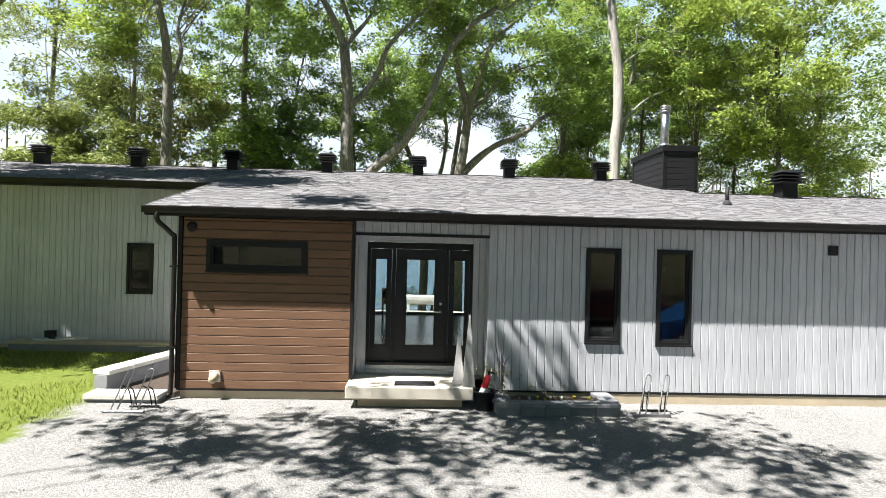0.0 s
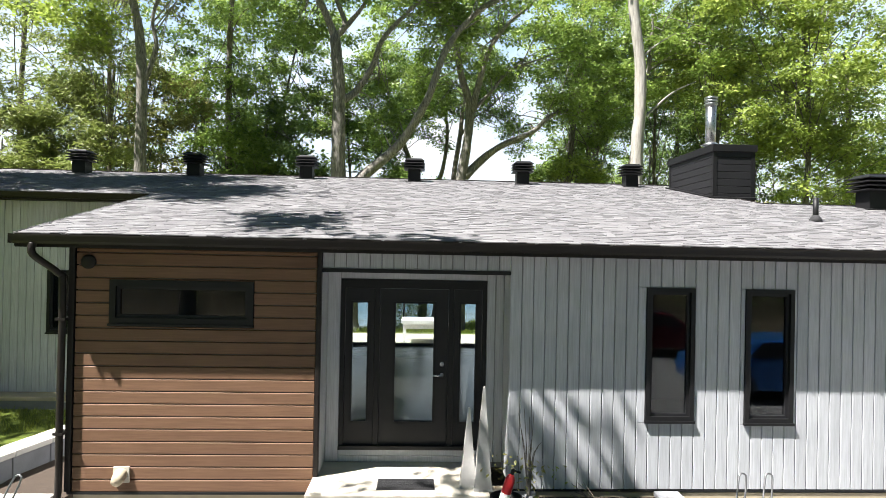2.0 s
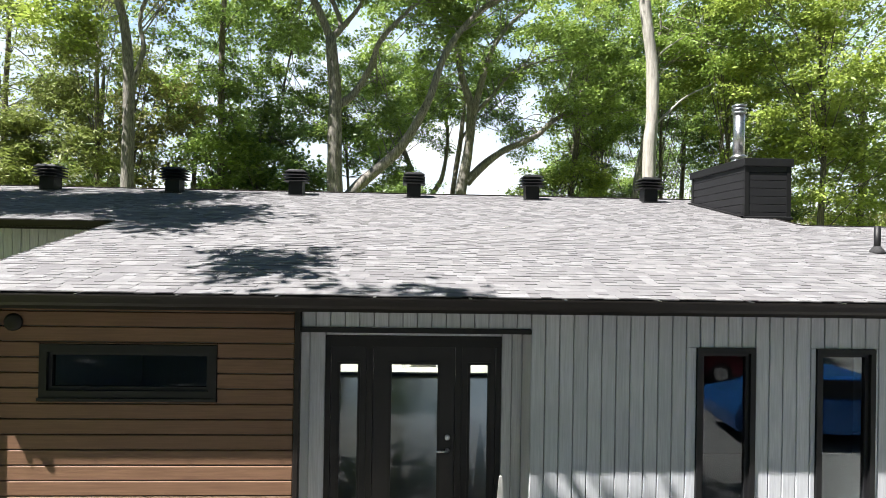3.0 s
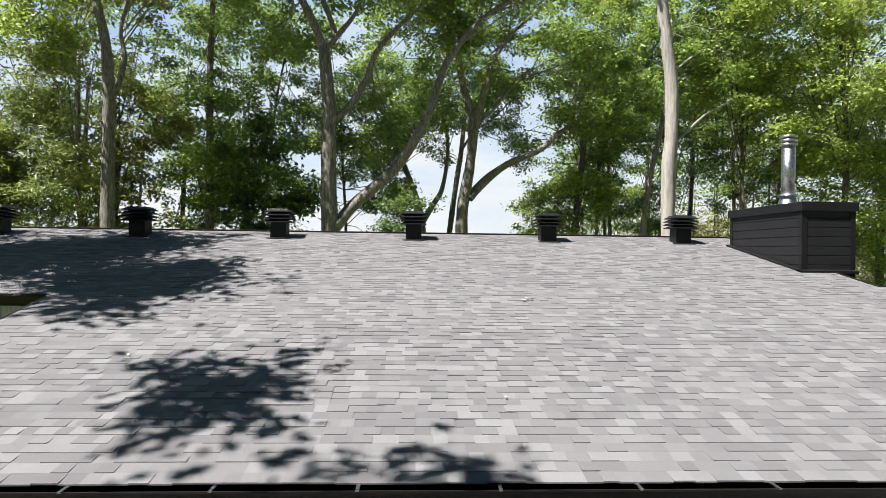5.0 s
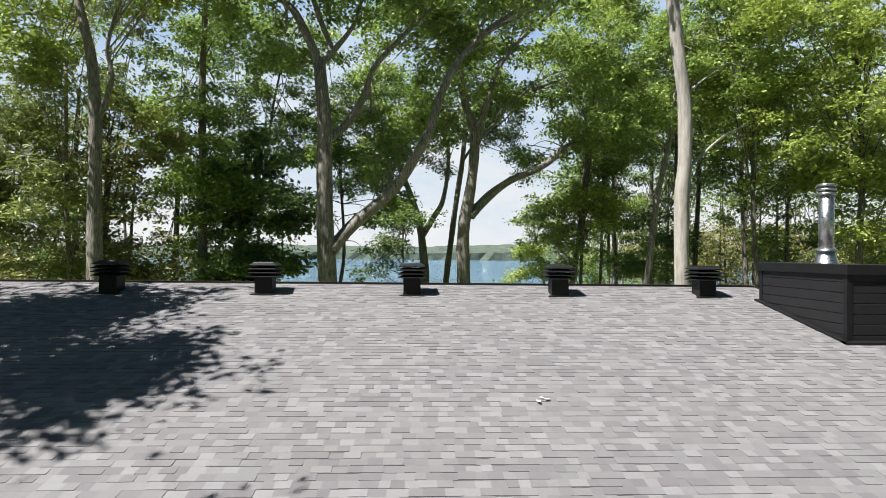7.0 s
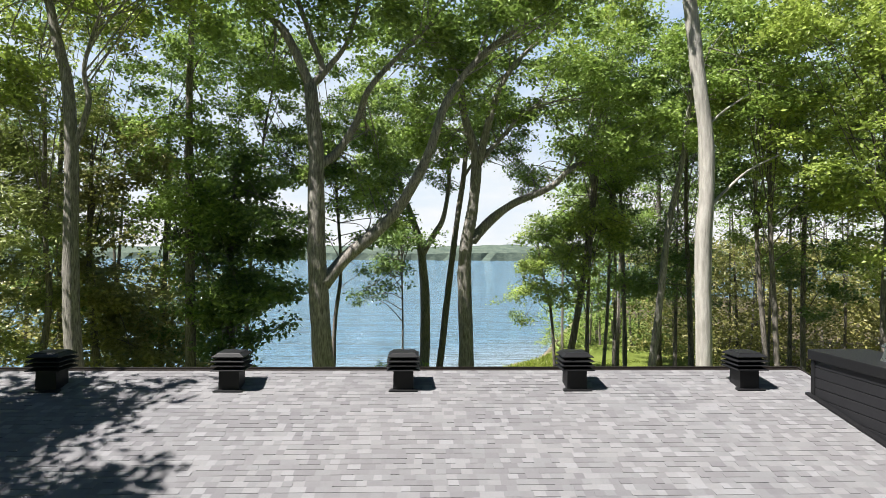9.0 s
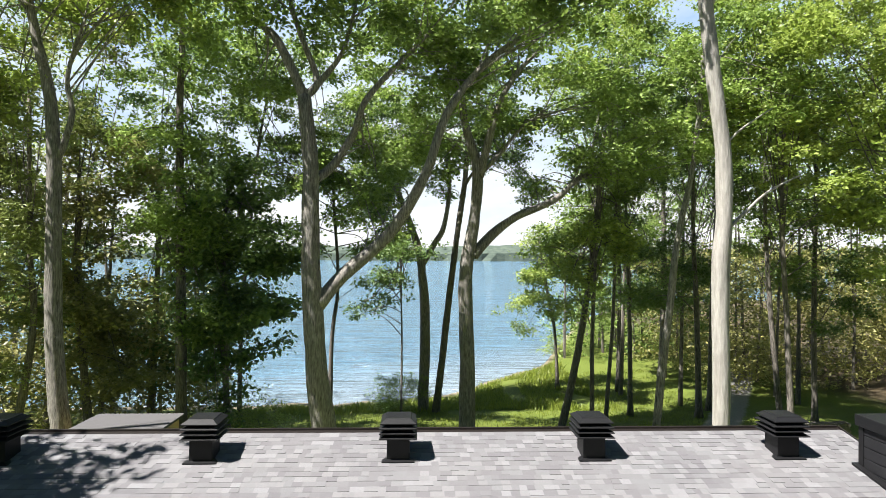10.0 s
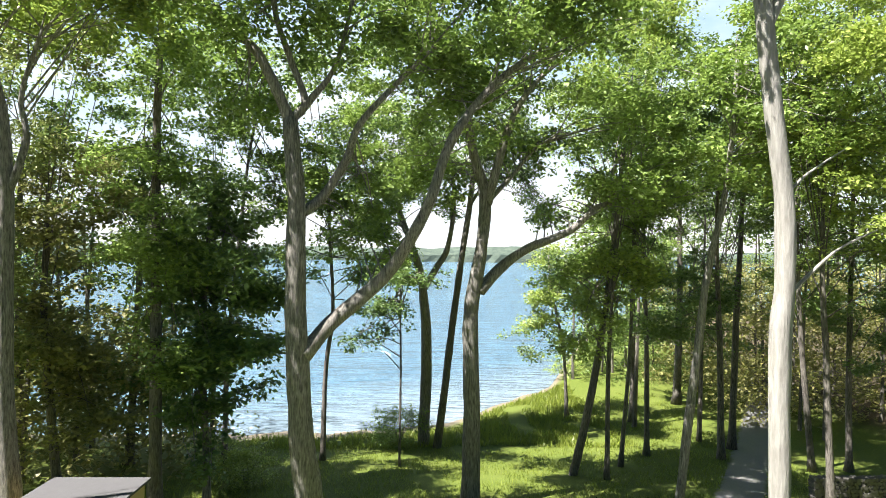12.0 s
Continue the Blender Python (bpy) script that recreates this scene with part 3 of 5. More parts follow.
def gutter(x0, x1, y, z, label):
    """A half-round-fronted metal gutter with hanger clips."""
    g = thing("gutter", label, "gutter", ((x0 + x1) / 2, y, z))
    prof = ((0.0, 0.0), (0.0, -0.10), (-0.075, -0.10), (-0.095, -0.07), (-0.105, -0.03), (-0.11, 0.0), (-0.122, 0.0), (-0.122, -0.012), (-0.112, -0.035), (-0.1, -0.082), (-0.08, -0.112), (0.012, -0.112), (0.012, 0.0))
    bm = bmesh.new()
    a = [bm.verts.new((x0, y + p, z + q)) for p, q in prof]
    b = [bm.verts.new((x1, y + p, z + q)) for p, q in prof]
    n = len(prof)
    for i in range(n):
        bm.faces.new((a[i], a[(i + 1) % n], b[(i + 1) % n], b[i]))
    part("trough", bm, M["dark_trim"], g)
    part("end_cap", box(x0 - 0.006, x0, y - 0.122, y + 0.01, z - 0.11, z + 0.002), M["dark_trim"], g)
    me = None
    x = x0 + 0.6
    while x < x1:
        if me is None:
            me = mesh_of(box(-0.012, 0.012, -0.135, 0.0, 0.0, 0.008), "hanger", M["steel"])
        h = new("hanger", me)
        h.parent = g
        h.matrix_parent_inverse = Matrix.Translation(-g.location)
        h.location = (x, y, z + 0.001)
        x += 0.93
    return g


gutter(X_RAKE, X_RIGHT, EAVE_Y + 0.02, 3.343, "long dark brown metal eaves gutter")
gutter(X_LEFT, -5.0, LEFT_EAVE + 0.02, 4.225, "dark brown metal gutter on the set-back wing")
dp = thing("downpipe", "dark brown metal downpipe at the corner of the brown wall", "downpipe", (-4.3, -0.1, 0))
part("pipe", tube([(-4.34, -0.32, 3.24), (-4.34, -0.31, 3.1), (-4.2, -0.06, 2.88), (-4.17, -0.01, 2.7), (-4.17, -0.01, 1.2), (-4.17, -0.01, 0.2), (-4.18, -0.1, 0.08)], 0.042, 0.042, 10), M["dark_trim"], dp, smooth=True)
for z in (0.9, 2.3):
    part("bracket", box(-4.23, -4.11, -0.05, 0.12, z, z + 0.03), M["dark_trim"], dp)


# ---------- windows and door ----------
def window(name, x0, x1, y, z0, z1, label, w=0.055):
    win = thing(name, label, "window", ((x0 + x1) / 2, y, z0), kind="structure")
    bm = bmesh.new()
    for a, b, c, d in ((x0, x0 + w, z0, z1), (x1 - w, x1, z0, z1), (x0 + w, x1 - w, z1 - w, z1), (x0 + w, x1 - w, z0, z0 + w)):
        box(a, b, y - 0.025, y + 0.09, c, d, bm)
    part("window_frame", bm, M["black_metal"], win)
    bm = bmesh.new()
    s = 0.035
    for a, b, c, d in ((x0 + w, x0 + w + s, z0 + w, z1 - w), (x1 - w - s, x1 - w, z0 + w, z1 - w), (x0 + w + s, x1 - w - s, z1 - w - s, z1 - w), (x0 + w + s, x1 - w - s, z0 + w, z0 + w + s)):
        box(a, b, y + 0.015, y + 0.07, c, d, bm)
    part("sash", bm, M["dark_paint"], win)
    p = part("pane", box(x0 + w + s, x1 - w - s, y + 0.04, y + 0.046, z0 + w + s, z1 - w - s), M["glass"], win, "dark reflecting glass")
    p.visible_shadow = False
    part("window_sill", box(x0 - 0.01, x1 + 0.01, y - 0.045, y - 0.0, z0 - 0.03, z0 + 0.002), M["black_metal"], win)
    return win


window("window_1", 3.137, 3.775, 0.1, 1.1, 2.82, "tall narrow black-framed casement window in the grey wall")
window("window_2", 4.45, 5.1, 0.1, 1.08, 2.82, "tall narrow black-framed casement window in the grey wall")
window("window_3", -3.64, -1.88, 0.07, 2.26, 2.8, "wide low black-framed window high in the brown wall", 0.075)
window("window_4", -7.28, -6.63, 4.8, 1.45, 2.71, "black-framed window in the set-back wing")


def glazed_unit(x0, x1, z0, z1, gx0, gx1, gz0, gz1, y, name, parent, label=""):
    """A door leaf or sidelight with a glazed opening and raised glazing bead."""
    bm = bmesh.new()
    for a, b, c, d in ((x0, gx0, z0, z1), (gx1, x1, z0, z1), (gx0, gx1, gz1, z1), (gx0, gx1, z0, gz0)):
        box(a, b, y, y + 0.045, c, d, bm)
    leaf_ob = part(name, bm, M["dark_paint"], parent, label)
    bm = bmesh.new()
    w = 0.03
    for a, b, c, d in ((gx0 - w, gx0, gz0 - w, gz1 + w), (gx1, gx1 + w, gz0 - w, gz1 + w), (gx0, gx1, gz1, gz1 + w), (gx0, gx1, gz0 - w, gz0)):
        box(a, b, y - 0.014, y, c, d, bm)
    part("glazing_bead", bm, M["black_metal"], leaf_ob)
    p = part("pane", box(gx0, gx1, y + 0.02, y + 0.026, gz0, gz1), M["glass"], leaf_ob)
    p.visible_shadow = False
    return leaf_ob


door = thing("door_1", "charcoal glazed entrance door with two glazed sidelights", "door", (0.12, 0.6, 0.58), kind="structure")
bm = bmesh.new()
for a, b, top in ((-0.86, -0.8, 2.84), (-0.4, -0.33, 2.72), (0.6, 0.67, 2.72), (1.06, 1.12, 2.84)):
    box(a, b, 0.585, 0.72, 0.6, top, bm)
box(-0.8, 1.06, 0.585, 0.72, 2.72, 2.84, bm)
part("door_frame", bm, M["black_metal"], door)
part("threshold", box(-0.86, 1.12, 0.54, 0.74, 0.55, 0.6), M["black_metal"], door)
leaf_ob = glazed_unit(-0.325, 0.595, 0.6, 2.715, -0.12, 0.4, 0.92, 2.52, 0.61, "door_leaf", door)
bm = frustum([(0.028, 0), (0.028, 0.012), (0.012, 0.016), (0.012, 0.05)], 12)
bmesh.ops.rotate(bm, verts=bm.verts, matrix=Matrix.Rotation(radians(90), 3, "X"))
bmesh.ops.translate(bm, verts=bm.verts, vec=(0.52, 0.61, 1.55))
box(0.4, 0.53, 0.555, 0.572, 1.54, 1.56, bm)
part("door_handle", bm, M["steel"], leaf_ob, "brushed steel lever handle", True)
bm = frustum([(0.03, 0), (0.03, 0.02), (0.02, 0.026)], 14)
bmesh.ops.rotate(bm, verts=bm.verts, matrix=Matrix.Rotation(radians(90), 3, "X"))
bmesh.ops.translate(bm, verts=bm.verts, vec=(0.52, 0.61, 1.7))
part("deadbolt", bm, M["steel"], leaf_ob, "round steel deadbolt", True)
glazed_unit(-0.795, -0.405, 0.6, 2.715, -0.7, -0.5, 0.92, 2.52, 0.615, "sidelight", door)
glazed_unit(0.675, 1.055, 0.6, 2.715, 0.77, 0.97, 0.92, 2.52, 0.615, "sidelight", door)

# ---------- on the roof ----------
def roof_vent(label):
    v = thing("roof_vent", label, "roof vent", (0, 0, 0), "vents along the roof")
    part("base", frustum([(0.25, -0.06), (0.25, -0.045), (0.175, -0.03), (0.17, 0.34)], square=True), M["black_metal"], v)
    for i in range(3):
        z = 0.3 + i * 0.075
        part("louvre", frustum([(0.285, z), (0.285, z + 0.012), (0.19, z + 0.06), (0.16, z + 0.06)], square=True), M["black_metal"], v)
    part("cap", frustum([(0.27, 0.525), (0.27, 0.54), (0.2, 0.585), (0.19, 0.6), (0.185, 0.6)], square=True), M["black_metal"], v, "black metal cap with a raised top")
    return v


first = roof_vent("square black metal louvred roof vent")
xs = (-12.1, -9.05, -6.0, -2.95, 0.03, 3.07, 6.16)
first.location = (xs[0], 9.08, roof_z(9.08) + 0.02)
for x in xs[1:]:
    copy_thing(first, pose(x, 9.08, roof_z(9.08) + 0.02))
copy_thing(first, pose(9.75, 4.65, roof_z(4.65) + 0.02) @ Matrix.Scale(1.15, 4))

ch = thing("chimney", "charcoal boarded chimney chase with a steel flue", "chimney", (7.56, 7.4, 4.0))
CX0, CX1, CY0, CY1, CT = 7.12, 8.11, 6.22, 8.65, 5.76
part("core", box(CX0 + 0.02, CX1 - 0.02, CY0 + 0.02, CY1 - 0.02, -0.2, CT), M["dark_paint"], ch)
z = 3.9
while z < CT - 0.02:
    h = min(0.172, CT - z) - 0.012
    for x0, x1, y0, y1 in ((CX0 + 0.07, CX1 - 0.07, CY0, CY0 + 0.03), (CX0, CX0 + 0.03, CY0 + 0.07, CY1 - 0.07)):
        bm = bmesh.new()
        box(x0, x1, y0, y1, z, z + h, bm, 0.004)
        part("board", bm, M["dark_paint"], ch)
    z += 0.172
for x, y in ((CX0, CY0), (CX1 - 0.07, CY0), (CX0, CY1 - 0.07), (CX1 - 0.07, CY1 - 0.07)):
    part("corner_trim", box(x - 0.012, x + 0.082, y - 0.012, y + 0.082, 3.8, CT), M["black_metal"], ch)
part("cap", box(CX0 - 0.05, CX1 + 0.05, CY0 - 0.05, CY1 + 0.05, CT - 0.02, CT + 0.15, None, 0.008), M["black_metal"], ch, "black metal chase cover")
bm = bmesh.new()
roof_slab(bm, CX0 - 0.09, CX0 + 0.01, CY0 - 0.1, CY1 + 0.05, 0.04, 0.05)
roof_slab(bm, CX0 - 0.09, CX1, CY0 - 0.12, CY0 + 0.01, 0.04, 0.05)
part("flashing", bm, M["black_metal"], ch)
FX, FY = 7.68, 7.5
part("storm_collar", frustum([(0.23, CT + 0.14), (0.2, CT + 0.16), (0.15, CT + 0.34), (0.14, CT + 0.36)], 20, None, (FX, FY)), M["steel"], ch, smooth=True)
part("flue", frustum([(0.125, CT + 0.3), (0.13, CT + 1.44)], 24, None, (FX, FY)), M["steel"], ch, "tall stainless steel flue pipe", True)
part("flue_ring", frustum([(0.19, CT + 0.36), (0.19, CT + 0.39), (0.13, CT + 0.44), (0.12, CT + 0.44)], 20, None, (FX, FY)), M["steel"], ch, smooth=True)
for z in (1.4, 1.48, 1.56):
    part("flue_cap", frustum([(0.12, CT + z), (0.165, CT + z + 0.012), (0.165, CT + z + 0.045), (0.13, CT + z + 0.06)], 20, None, (FX, FY)), M["steel"], ch, smooth=True)

pv = thing("vent_pipe", "short dark plumbing vent pipe on the shingles", "vent pipe", (6.97, 2.4, roof_z(2.4)))
part("pipe", frustum([(0.045, roof_z(2.4) - 0.05), (0.045, roof_z(2.4) + 0.4), (0.035, roof_z(2.4) + 0.4), (0.035, roof_z(2.4) + 0.3)], 14, None, (6.97, 2.4)), M["black_metal"], pv, smooth=True)
part("boot", frustum([(0.11, roof_z(2.4) - 0.03), (0.1, roof_z(2.4) + 0.03), (0.05, roof_z(2.4) + 0.1)], 14, None, (6.97, 2.4)), M["rubber"], pv, smooth=True)

def fallen_leaf(x, y, turn, size):
    z = roof_z(y) + 0.025
    f = thing("fallen_leaf", "pale dry leaf lying on the shingles", "leaf", (x, y, z), "fallen leaves")
    bm = bmesh.new()
    vs = [bm.verts.new(p) for p in ((0, -0.06, 0.0), (0.04, 0.0, 0.012), (0, 0.07, 0.018), (-0.04, 0.0, 0.012), (0, 0.0, 0.0))]
    for q in ((0, 1, 4), (1, 2, 4), (2, 3, 4), (3, 0, 4)):
        bm.faces.new([vs[i] for i in q])
    bmesh.ops.transform(bm, matrix=Matrix.Translation((x, y, z)) @ Matrix.Rotation(turn, 4, "Z") @ Matrix.Scale(size, 4), verts=bm.verts)
    part("blade", bm, M["cap_stone"], f)


for x, y, turn, size in ((1.62, 4.05, 0.4, 0.8), (1.74, 4.12, 2.0, 0.8), (1.68, 4.16, 1.2, 0.6), (0.9, 0.95, 2.6, 0.4), (-2.8, 1.9, 0.2, 0.4)):
    fallen_leaf(x, y, turn, size)

# ---------- at the entrance ----------
st = thing("entrance_step", "pale concrete entrance slab with weathered edge", "step", (0, 0, 0))
part("slab", box(-1.1, 1.07, -0.5, 0.6, 0.17, 0.375, None, 0.012), M["slab"], st)
part("base", box(-0.9, 0.9, -0.3, 0.5, -0.1, 0.17), M["concrete"], st)
mat = thing("door_mat", "black ribbed rubber door mat on the slab", "mat", (0.1, 0.0, 0.375))
bm = bmesh.new()
box(-0.28, 0.42, -0.36, -0.02, 0.376, 0.384, bm)
for i in range(16):
    box(-0.27, 0.41, -0.35 + i * 0.02, -0.34 + i * 0.02, 0.384, 0.389, bm)
part("mat_body", bm, M["rubber"], mat)


def obelisk(x, y, h, r):
    o = thing("garden_obelisk", "tall slim silver pyramid ornament beside the door", "ornament", (x, y, 0.376), "pyramids beside the door")
    part("body", frustum([(r, 0.376), (r, 0.40), (r * 0.94, 0.405), (0.012, 0.376 + h), (0.004, 0.385 + h)], at=(x, y), square=True), M["obelisk"], o)
    part("plinth", frustum([(r * 1.05, 0.376), (r * 1.05, 0.39)], at=(x, y), square=True), M["obelisk"], o)
    return o


obelisk(0.83, -0.2, 0.95, 0.1)
obelisk(1.0, -0.28, 1.22, 0.11)

bk = thing("black_bucket", "black plastic bucket on the gravel beside the step", "bucket", (1.27, -0.42, 0))
part("bucket_wall", frustum([(0.15, 0.0), (0.16, 0.02), (0.185, 0.3), (0.195, 0.3), (0.195, 0.33), (0.175, 0.33), (0.14, 0.05)], 20, None, (1.27, -0.42)), M["black_metal"], bk, smooth=True)
fe = thing("red_canister", "red canister with white base and black nozzle leaning in the bucket", "canister", (1.27, -0.42, 0.3))
bm = frustum([(0.07, 0.0), (0.075, 0.02), (0.075, 0.32), (0.05, 0.38), (0.02, 0.41)], 16)
lean = Matrix.Translation((1.24, -0.44, 0.3)) @ Matrix.Rotation(radians(17), 4, "Y") @ Matrix.Scale(0.78, 4)
bmesh.ops.transform(bm, matrix=lean, verts=bm.verts)
part("canister_body", bm, M["red"], fe, smooth=True)
bm = frustum([(0.077, -0.06), (0.078, 0.11)], 16)
bmesh.ops.transform(bm, matrix=lean, verts=bm.verts)
part("base_ring", bm, M["white"], fe, "white base ring", True)
bm = frustum([(0.02, 0.4), (0.03, 0.41), (0.03, 0.47), (0.012, 0.5)], 10)
box(-0.01, 0.12, -0.01, 0.01, 0.45, 0.48, bm)
bmesh.ops.transform(bm, matrix=lean, verts=bm.verts)
part("nozzle", bm, M["black_metal"], fe, "black nozzle and lever")

# raised planter in front of the grey wall
pl = thing("planter", "low raised planter of grey paving blocks", "planter", (2.4, -0.4, 0))
x = 1.42
while x < 3.5:
    bm = bmesh.new()
    box(x + 0.006, min(x + 0.42, 3.55) - 0.006, -0.78, -0.6, -0.05, 0.14, bm, 0.01)
    part("block", bm, M["paver_grey"], pl)
    bm = bmesh.new()
    box(x + 0.004, min(x + 0.42, 3.55) - 0.004, -0.82, -0.56, 0.145, 0.21, bm, 0.008)
    part("cap_block", bm, M["paver_grey"], pl)
    x += 0.42
for x0 in (1.42, 3.28):
    for y0 in (-0.58, -0.26):
        bm = bmesh.new()
        box(x0, x0 + 0.24, y0, y0 + 0.31, -0.05, 0.14, bm, 0.01)
        part("block", bm, M["paver_grey"], pl)
        bm = bmesh.new()
        box(x0 - 0.03, x0 + 0.29, y0, y0 + 0.31, 0.145, 0.21, bm, 0.008)
        part("cap_block", bm, M["paver_grey"], pl)
for i, (x, y) in enumerate(((2.05, -0.42), (2.2, -0.36), (2.32, -0.45), (2.62, -0.38), (3.1, -0.4), (2.86, -0.3))):
    bm = frustum([(0.008, 0.16), (0.028, 0.2), (0.032, 0.215), (0.012, 0.23)], 7, None, (x, y))
    part("flower", bm, M["flower_yellow" if i % 3 else "white"], pl, "small yellow and white blooms")
part("soil", box(1.66, 3.28, -0.6, 0.06, -0.05, 0.13), M["soil"], pl, "dark planting soil")

# raised bed and stone steps in front of the set-back wing
rb = thing("raised_bed", "raised bed of grey blocks with pale capstones", "retaining wall", (-5, 1.5, 0))


def cap_run(p, q, z, width, parent, step=0.6):
    p, q = Vector(p), Vector(q)
    n = max(1, round((q - p).length / step))
    d = (q - p) / n
    ang = math.atan2(d.y, d.x)
    for i in range(n):
        for w, z0, z1, name, m in ((width, z, z + 0.085, "capstone", "cap_stone"), (width * 0.78, z - 0.5, z - 0.004, "block", "paver_grey")):
            bm = box(0.006, d.length - 0.006, -w / 2, w / 2, z0, z1, None, 0.01)
            bmesh.ops.transform(bm, matrix=Matrix.Translation((p + d * i)) @ Matrix.Rotation(ang, 4, "Z"), verts=bm.verts)
            part(name, bm, M[m], parent)


cap_run((-5.48, 0.2, 0), (-4.5, 4.3, 0), 0.36, 0.34, rb)
cap_run((-5.5, -0.12, 0), (-4.25, -0.12, 0), 0.06, 0.42, rb)
part("soil", box(-5.2, -4.15, 0.1, 4.5, -0.3, 0.09), M["soil"], rb, "bare soil with debris")
hs = thing("garden_hose", "pale garden hose draped over the capstones", "hose", (-4.5, 2.5, 0.45))
part("hose_line", tube([(-7.4, 4.6, 0.14), (-6.6, 4.4, 0.16), (-5.8, 4.3, 0.2), (-4.9, 3.2, 0.46), (-4.6, 2.6, 0.46), (-4.45, 1.9, 0.3), (-4.3, 1.3, 0.12)], 0.018, 0.018, 8), M["hose"], hs, smooth=True)


ledge = thing("stone_ledge", "low weathered concrete ledge along the wing wall", "ledge", (-7.0, 4.55, 0))
part("ledge_block", box(-9.9, -4.55, 4.42, 4.8, -0.1, 0.17, None, 0.01), M["paver_grey"], ledge)
part("ledge_cap", box(-9.95, -4.5, 4.36, 4.81, 0.174, 0.25, None, 0.012), M["concrete"], ledge)
coil = thing("hose_coil", "pale hose lying in loose coils on the ledge", "hose", (-8.9, 4.58, 0.26))
for k, (cx, r) in enumerate(((-9.0, 0.2), (-8.75, 0.18), (-8.4, 0.16))):
    loop = [(cx + 2.0 * r * math.cos(a * 0.7), 4.58 + 0.9 * r * math.sin(a * 0.7), 0.27 + 0.02 * k) for a in range(10)]
    part("loop", tube(loop, 0.016, 0.016, 7), M["hose"], coil, smooth=True)
crate = thing("black_box", "small black plastic box standing on the ledge", "box", (-9.05, 4.68, 0.25))
part("box_body", box(-9.17, -8.95, 4.62, 4.78, 0.252, 0.44, None, 0.012), M["black_metal"], crate)
part("box_lid", box(-9.18, -8.94, 4.61, 4.79, 0.443, 0.465, None, 0.006), M["black_metal"], crate)
setting("patio", box(-4.2, 5.2, 9.46, 15.5, -0.3, 0.04), M["slab"], "pale concrete patio on the lake side", "patio")


def bike_rack(x, y):
    """Two tall narrow wire hoops that lean back from a base bar, with rear stays."""
    r = thing("bike_rack", "galvanised wire bicycle stand with two tall hoops on the gravel", "bike rack", (x, y, 0), "bicycle stands")
    part("base_bar", box(x - 0.32, x + 0.33, y - 0.17, y - 0.11, 0.0, 0.045, None, 0.008), M["galv"], r)
    for dx in (-0.2, 0.12):
        f = x + dx
        pts = [(f, y - 0.14, 0.03), (f + 0.09, y - 0.04, 0.34), (f + 0.17, y + 0.05, 0.6), (f + 0.2, y + 0.07, 0.655), (f + 0.245, y + 0.07, 0.655), (f + 0.26, y + 0.05, 0.6), (f + 0.19, y - 0.04, 0.34), (f + 0.1, y - 0.14, 0.03)]
        part("hoop", tube(pts, 0.011, 0.011, 7), M["galv"], r, smooth=True)
        for ex in (0.13, 0.2):
            part("stay", tube([(f + ex, y - 0.01, 0.4), (f + ex + 0.03, y + 0.12, 0.3), (f + ex + 0.05, y + 0.2, 0.03)], 0.011, 0.011, 6), M["black_metal"], r, smooth=True)
        part("cross_wire", tube([(f + 0.09, y - 0.04, 0.34), (f + 0.14, y - 0.05, 0.33), (f + 0.19, y - 0.04, 0.34)], 0.008, 0.008, 6), M["galv"], r, smooth=True)
    part("rear_bar", box(x - 0.06, x + 0.42, y + 0.18, y + 0.22, 0.0, 0.035, None, 0.006), M["black_metal"], r)
    return r


bike_rack(-4.55, -0.75)
bike_rack(4.05, -0.62)

hood = thing("wall_vent", "small pale dryer vent hood on the brown wall", "wall vent", (-3.44, 0, 0.35))
bm = frustum([(0.075, 0.0), (0.08, 0.03), (0.075, 0.1), (0.06, 0.17)], 16)
bmesh.ops.rotate(bm, verts=bm.verts, matrix=Matrix.Rotation(radians(115), 3, "X"))
bmesh.ops.translate(bm, verts=bm.verts, vec=(-3.44, 0.05, 0.42))
part("hood", bm, M["concrete"], hood, smooth=True)
part("flange", box(-3.54, -3.34, 0.03, 0.055, 0.3, 0.5, None, 0.006), M["slab"], hood)
vb = thing("exhaust_vent", "small square black exhaust vent on the grey wall", "wall vent", (7.75, 0.08, 2.9))
bm = box(7.66, 7.84, 0.06, 0.098, 2.79, 2.97, None, 0.006)
part("vent_frame", bm, M["black_metal"], vb)
for i in range(4):
    part("slat", box(7.68, 7.82, 0.045, 0.062, 2.81 + i * 0.04, 2.83 + i * 0.04), M["dark_paint"], vb)

setting("trim_header", box(-1.04, 1.36, 0.075, 0.13, 2.945, 2.995), M["black_metal"], "thin black drip line over the entrance recess", "trim")
sv = thing("soffit_vent", "small dark round vent high on the brown wall", "wall vent", (-3.9, 0.05, 2.98))
bm = frustum([(0.09, 0.0), (0.09, 0.02), (0.06, 0.03)], 16)
bmesh.ops.rotate(bm, verts=bm.verts, matrix=Matrix.Rotation(radians(90), 3, "X"))
bmesh.ops.translate(bm, verts=bm.verts, vec=(-3.9, 0.06, 3.02))
part("vent_disc", bm, M["dark_trim"], sv, smooth=True)

# shed behind the house
sh = thing("shed", "small flat-roofed plywood shed behind the house", "shed", (-11.3, 23, -1))
part("shed_roof", box(-13.1, -9.55, 20.5, 25.2, 1.38, 1.48, None, 0.01), M["membrane"], sh, "grey flat roof")
part("fascia", box(-13.13, -9.52, 20.46, 20.5, 1.3, 1.475), M["white"], sh)
part("shed_wall", box(-12.9, -9.7, 20.7, 25.0, -2.0, 1.38), M["plywood"], sh)
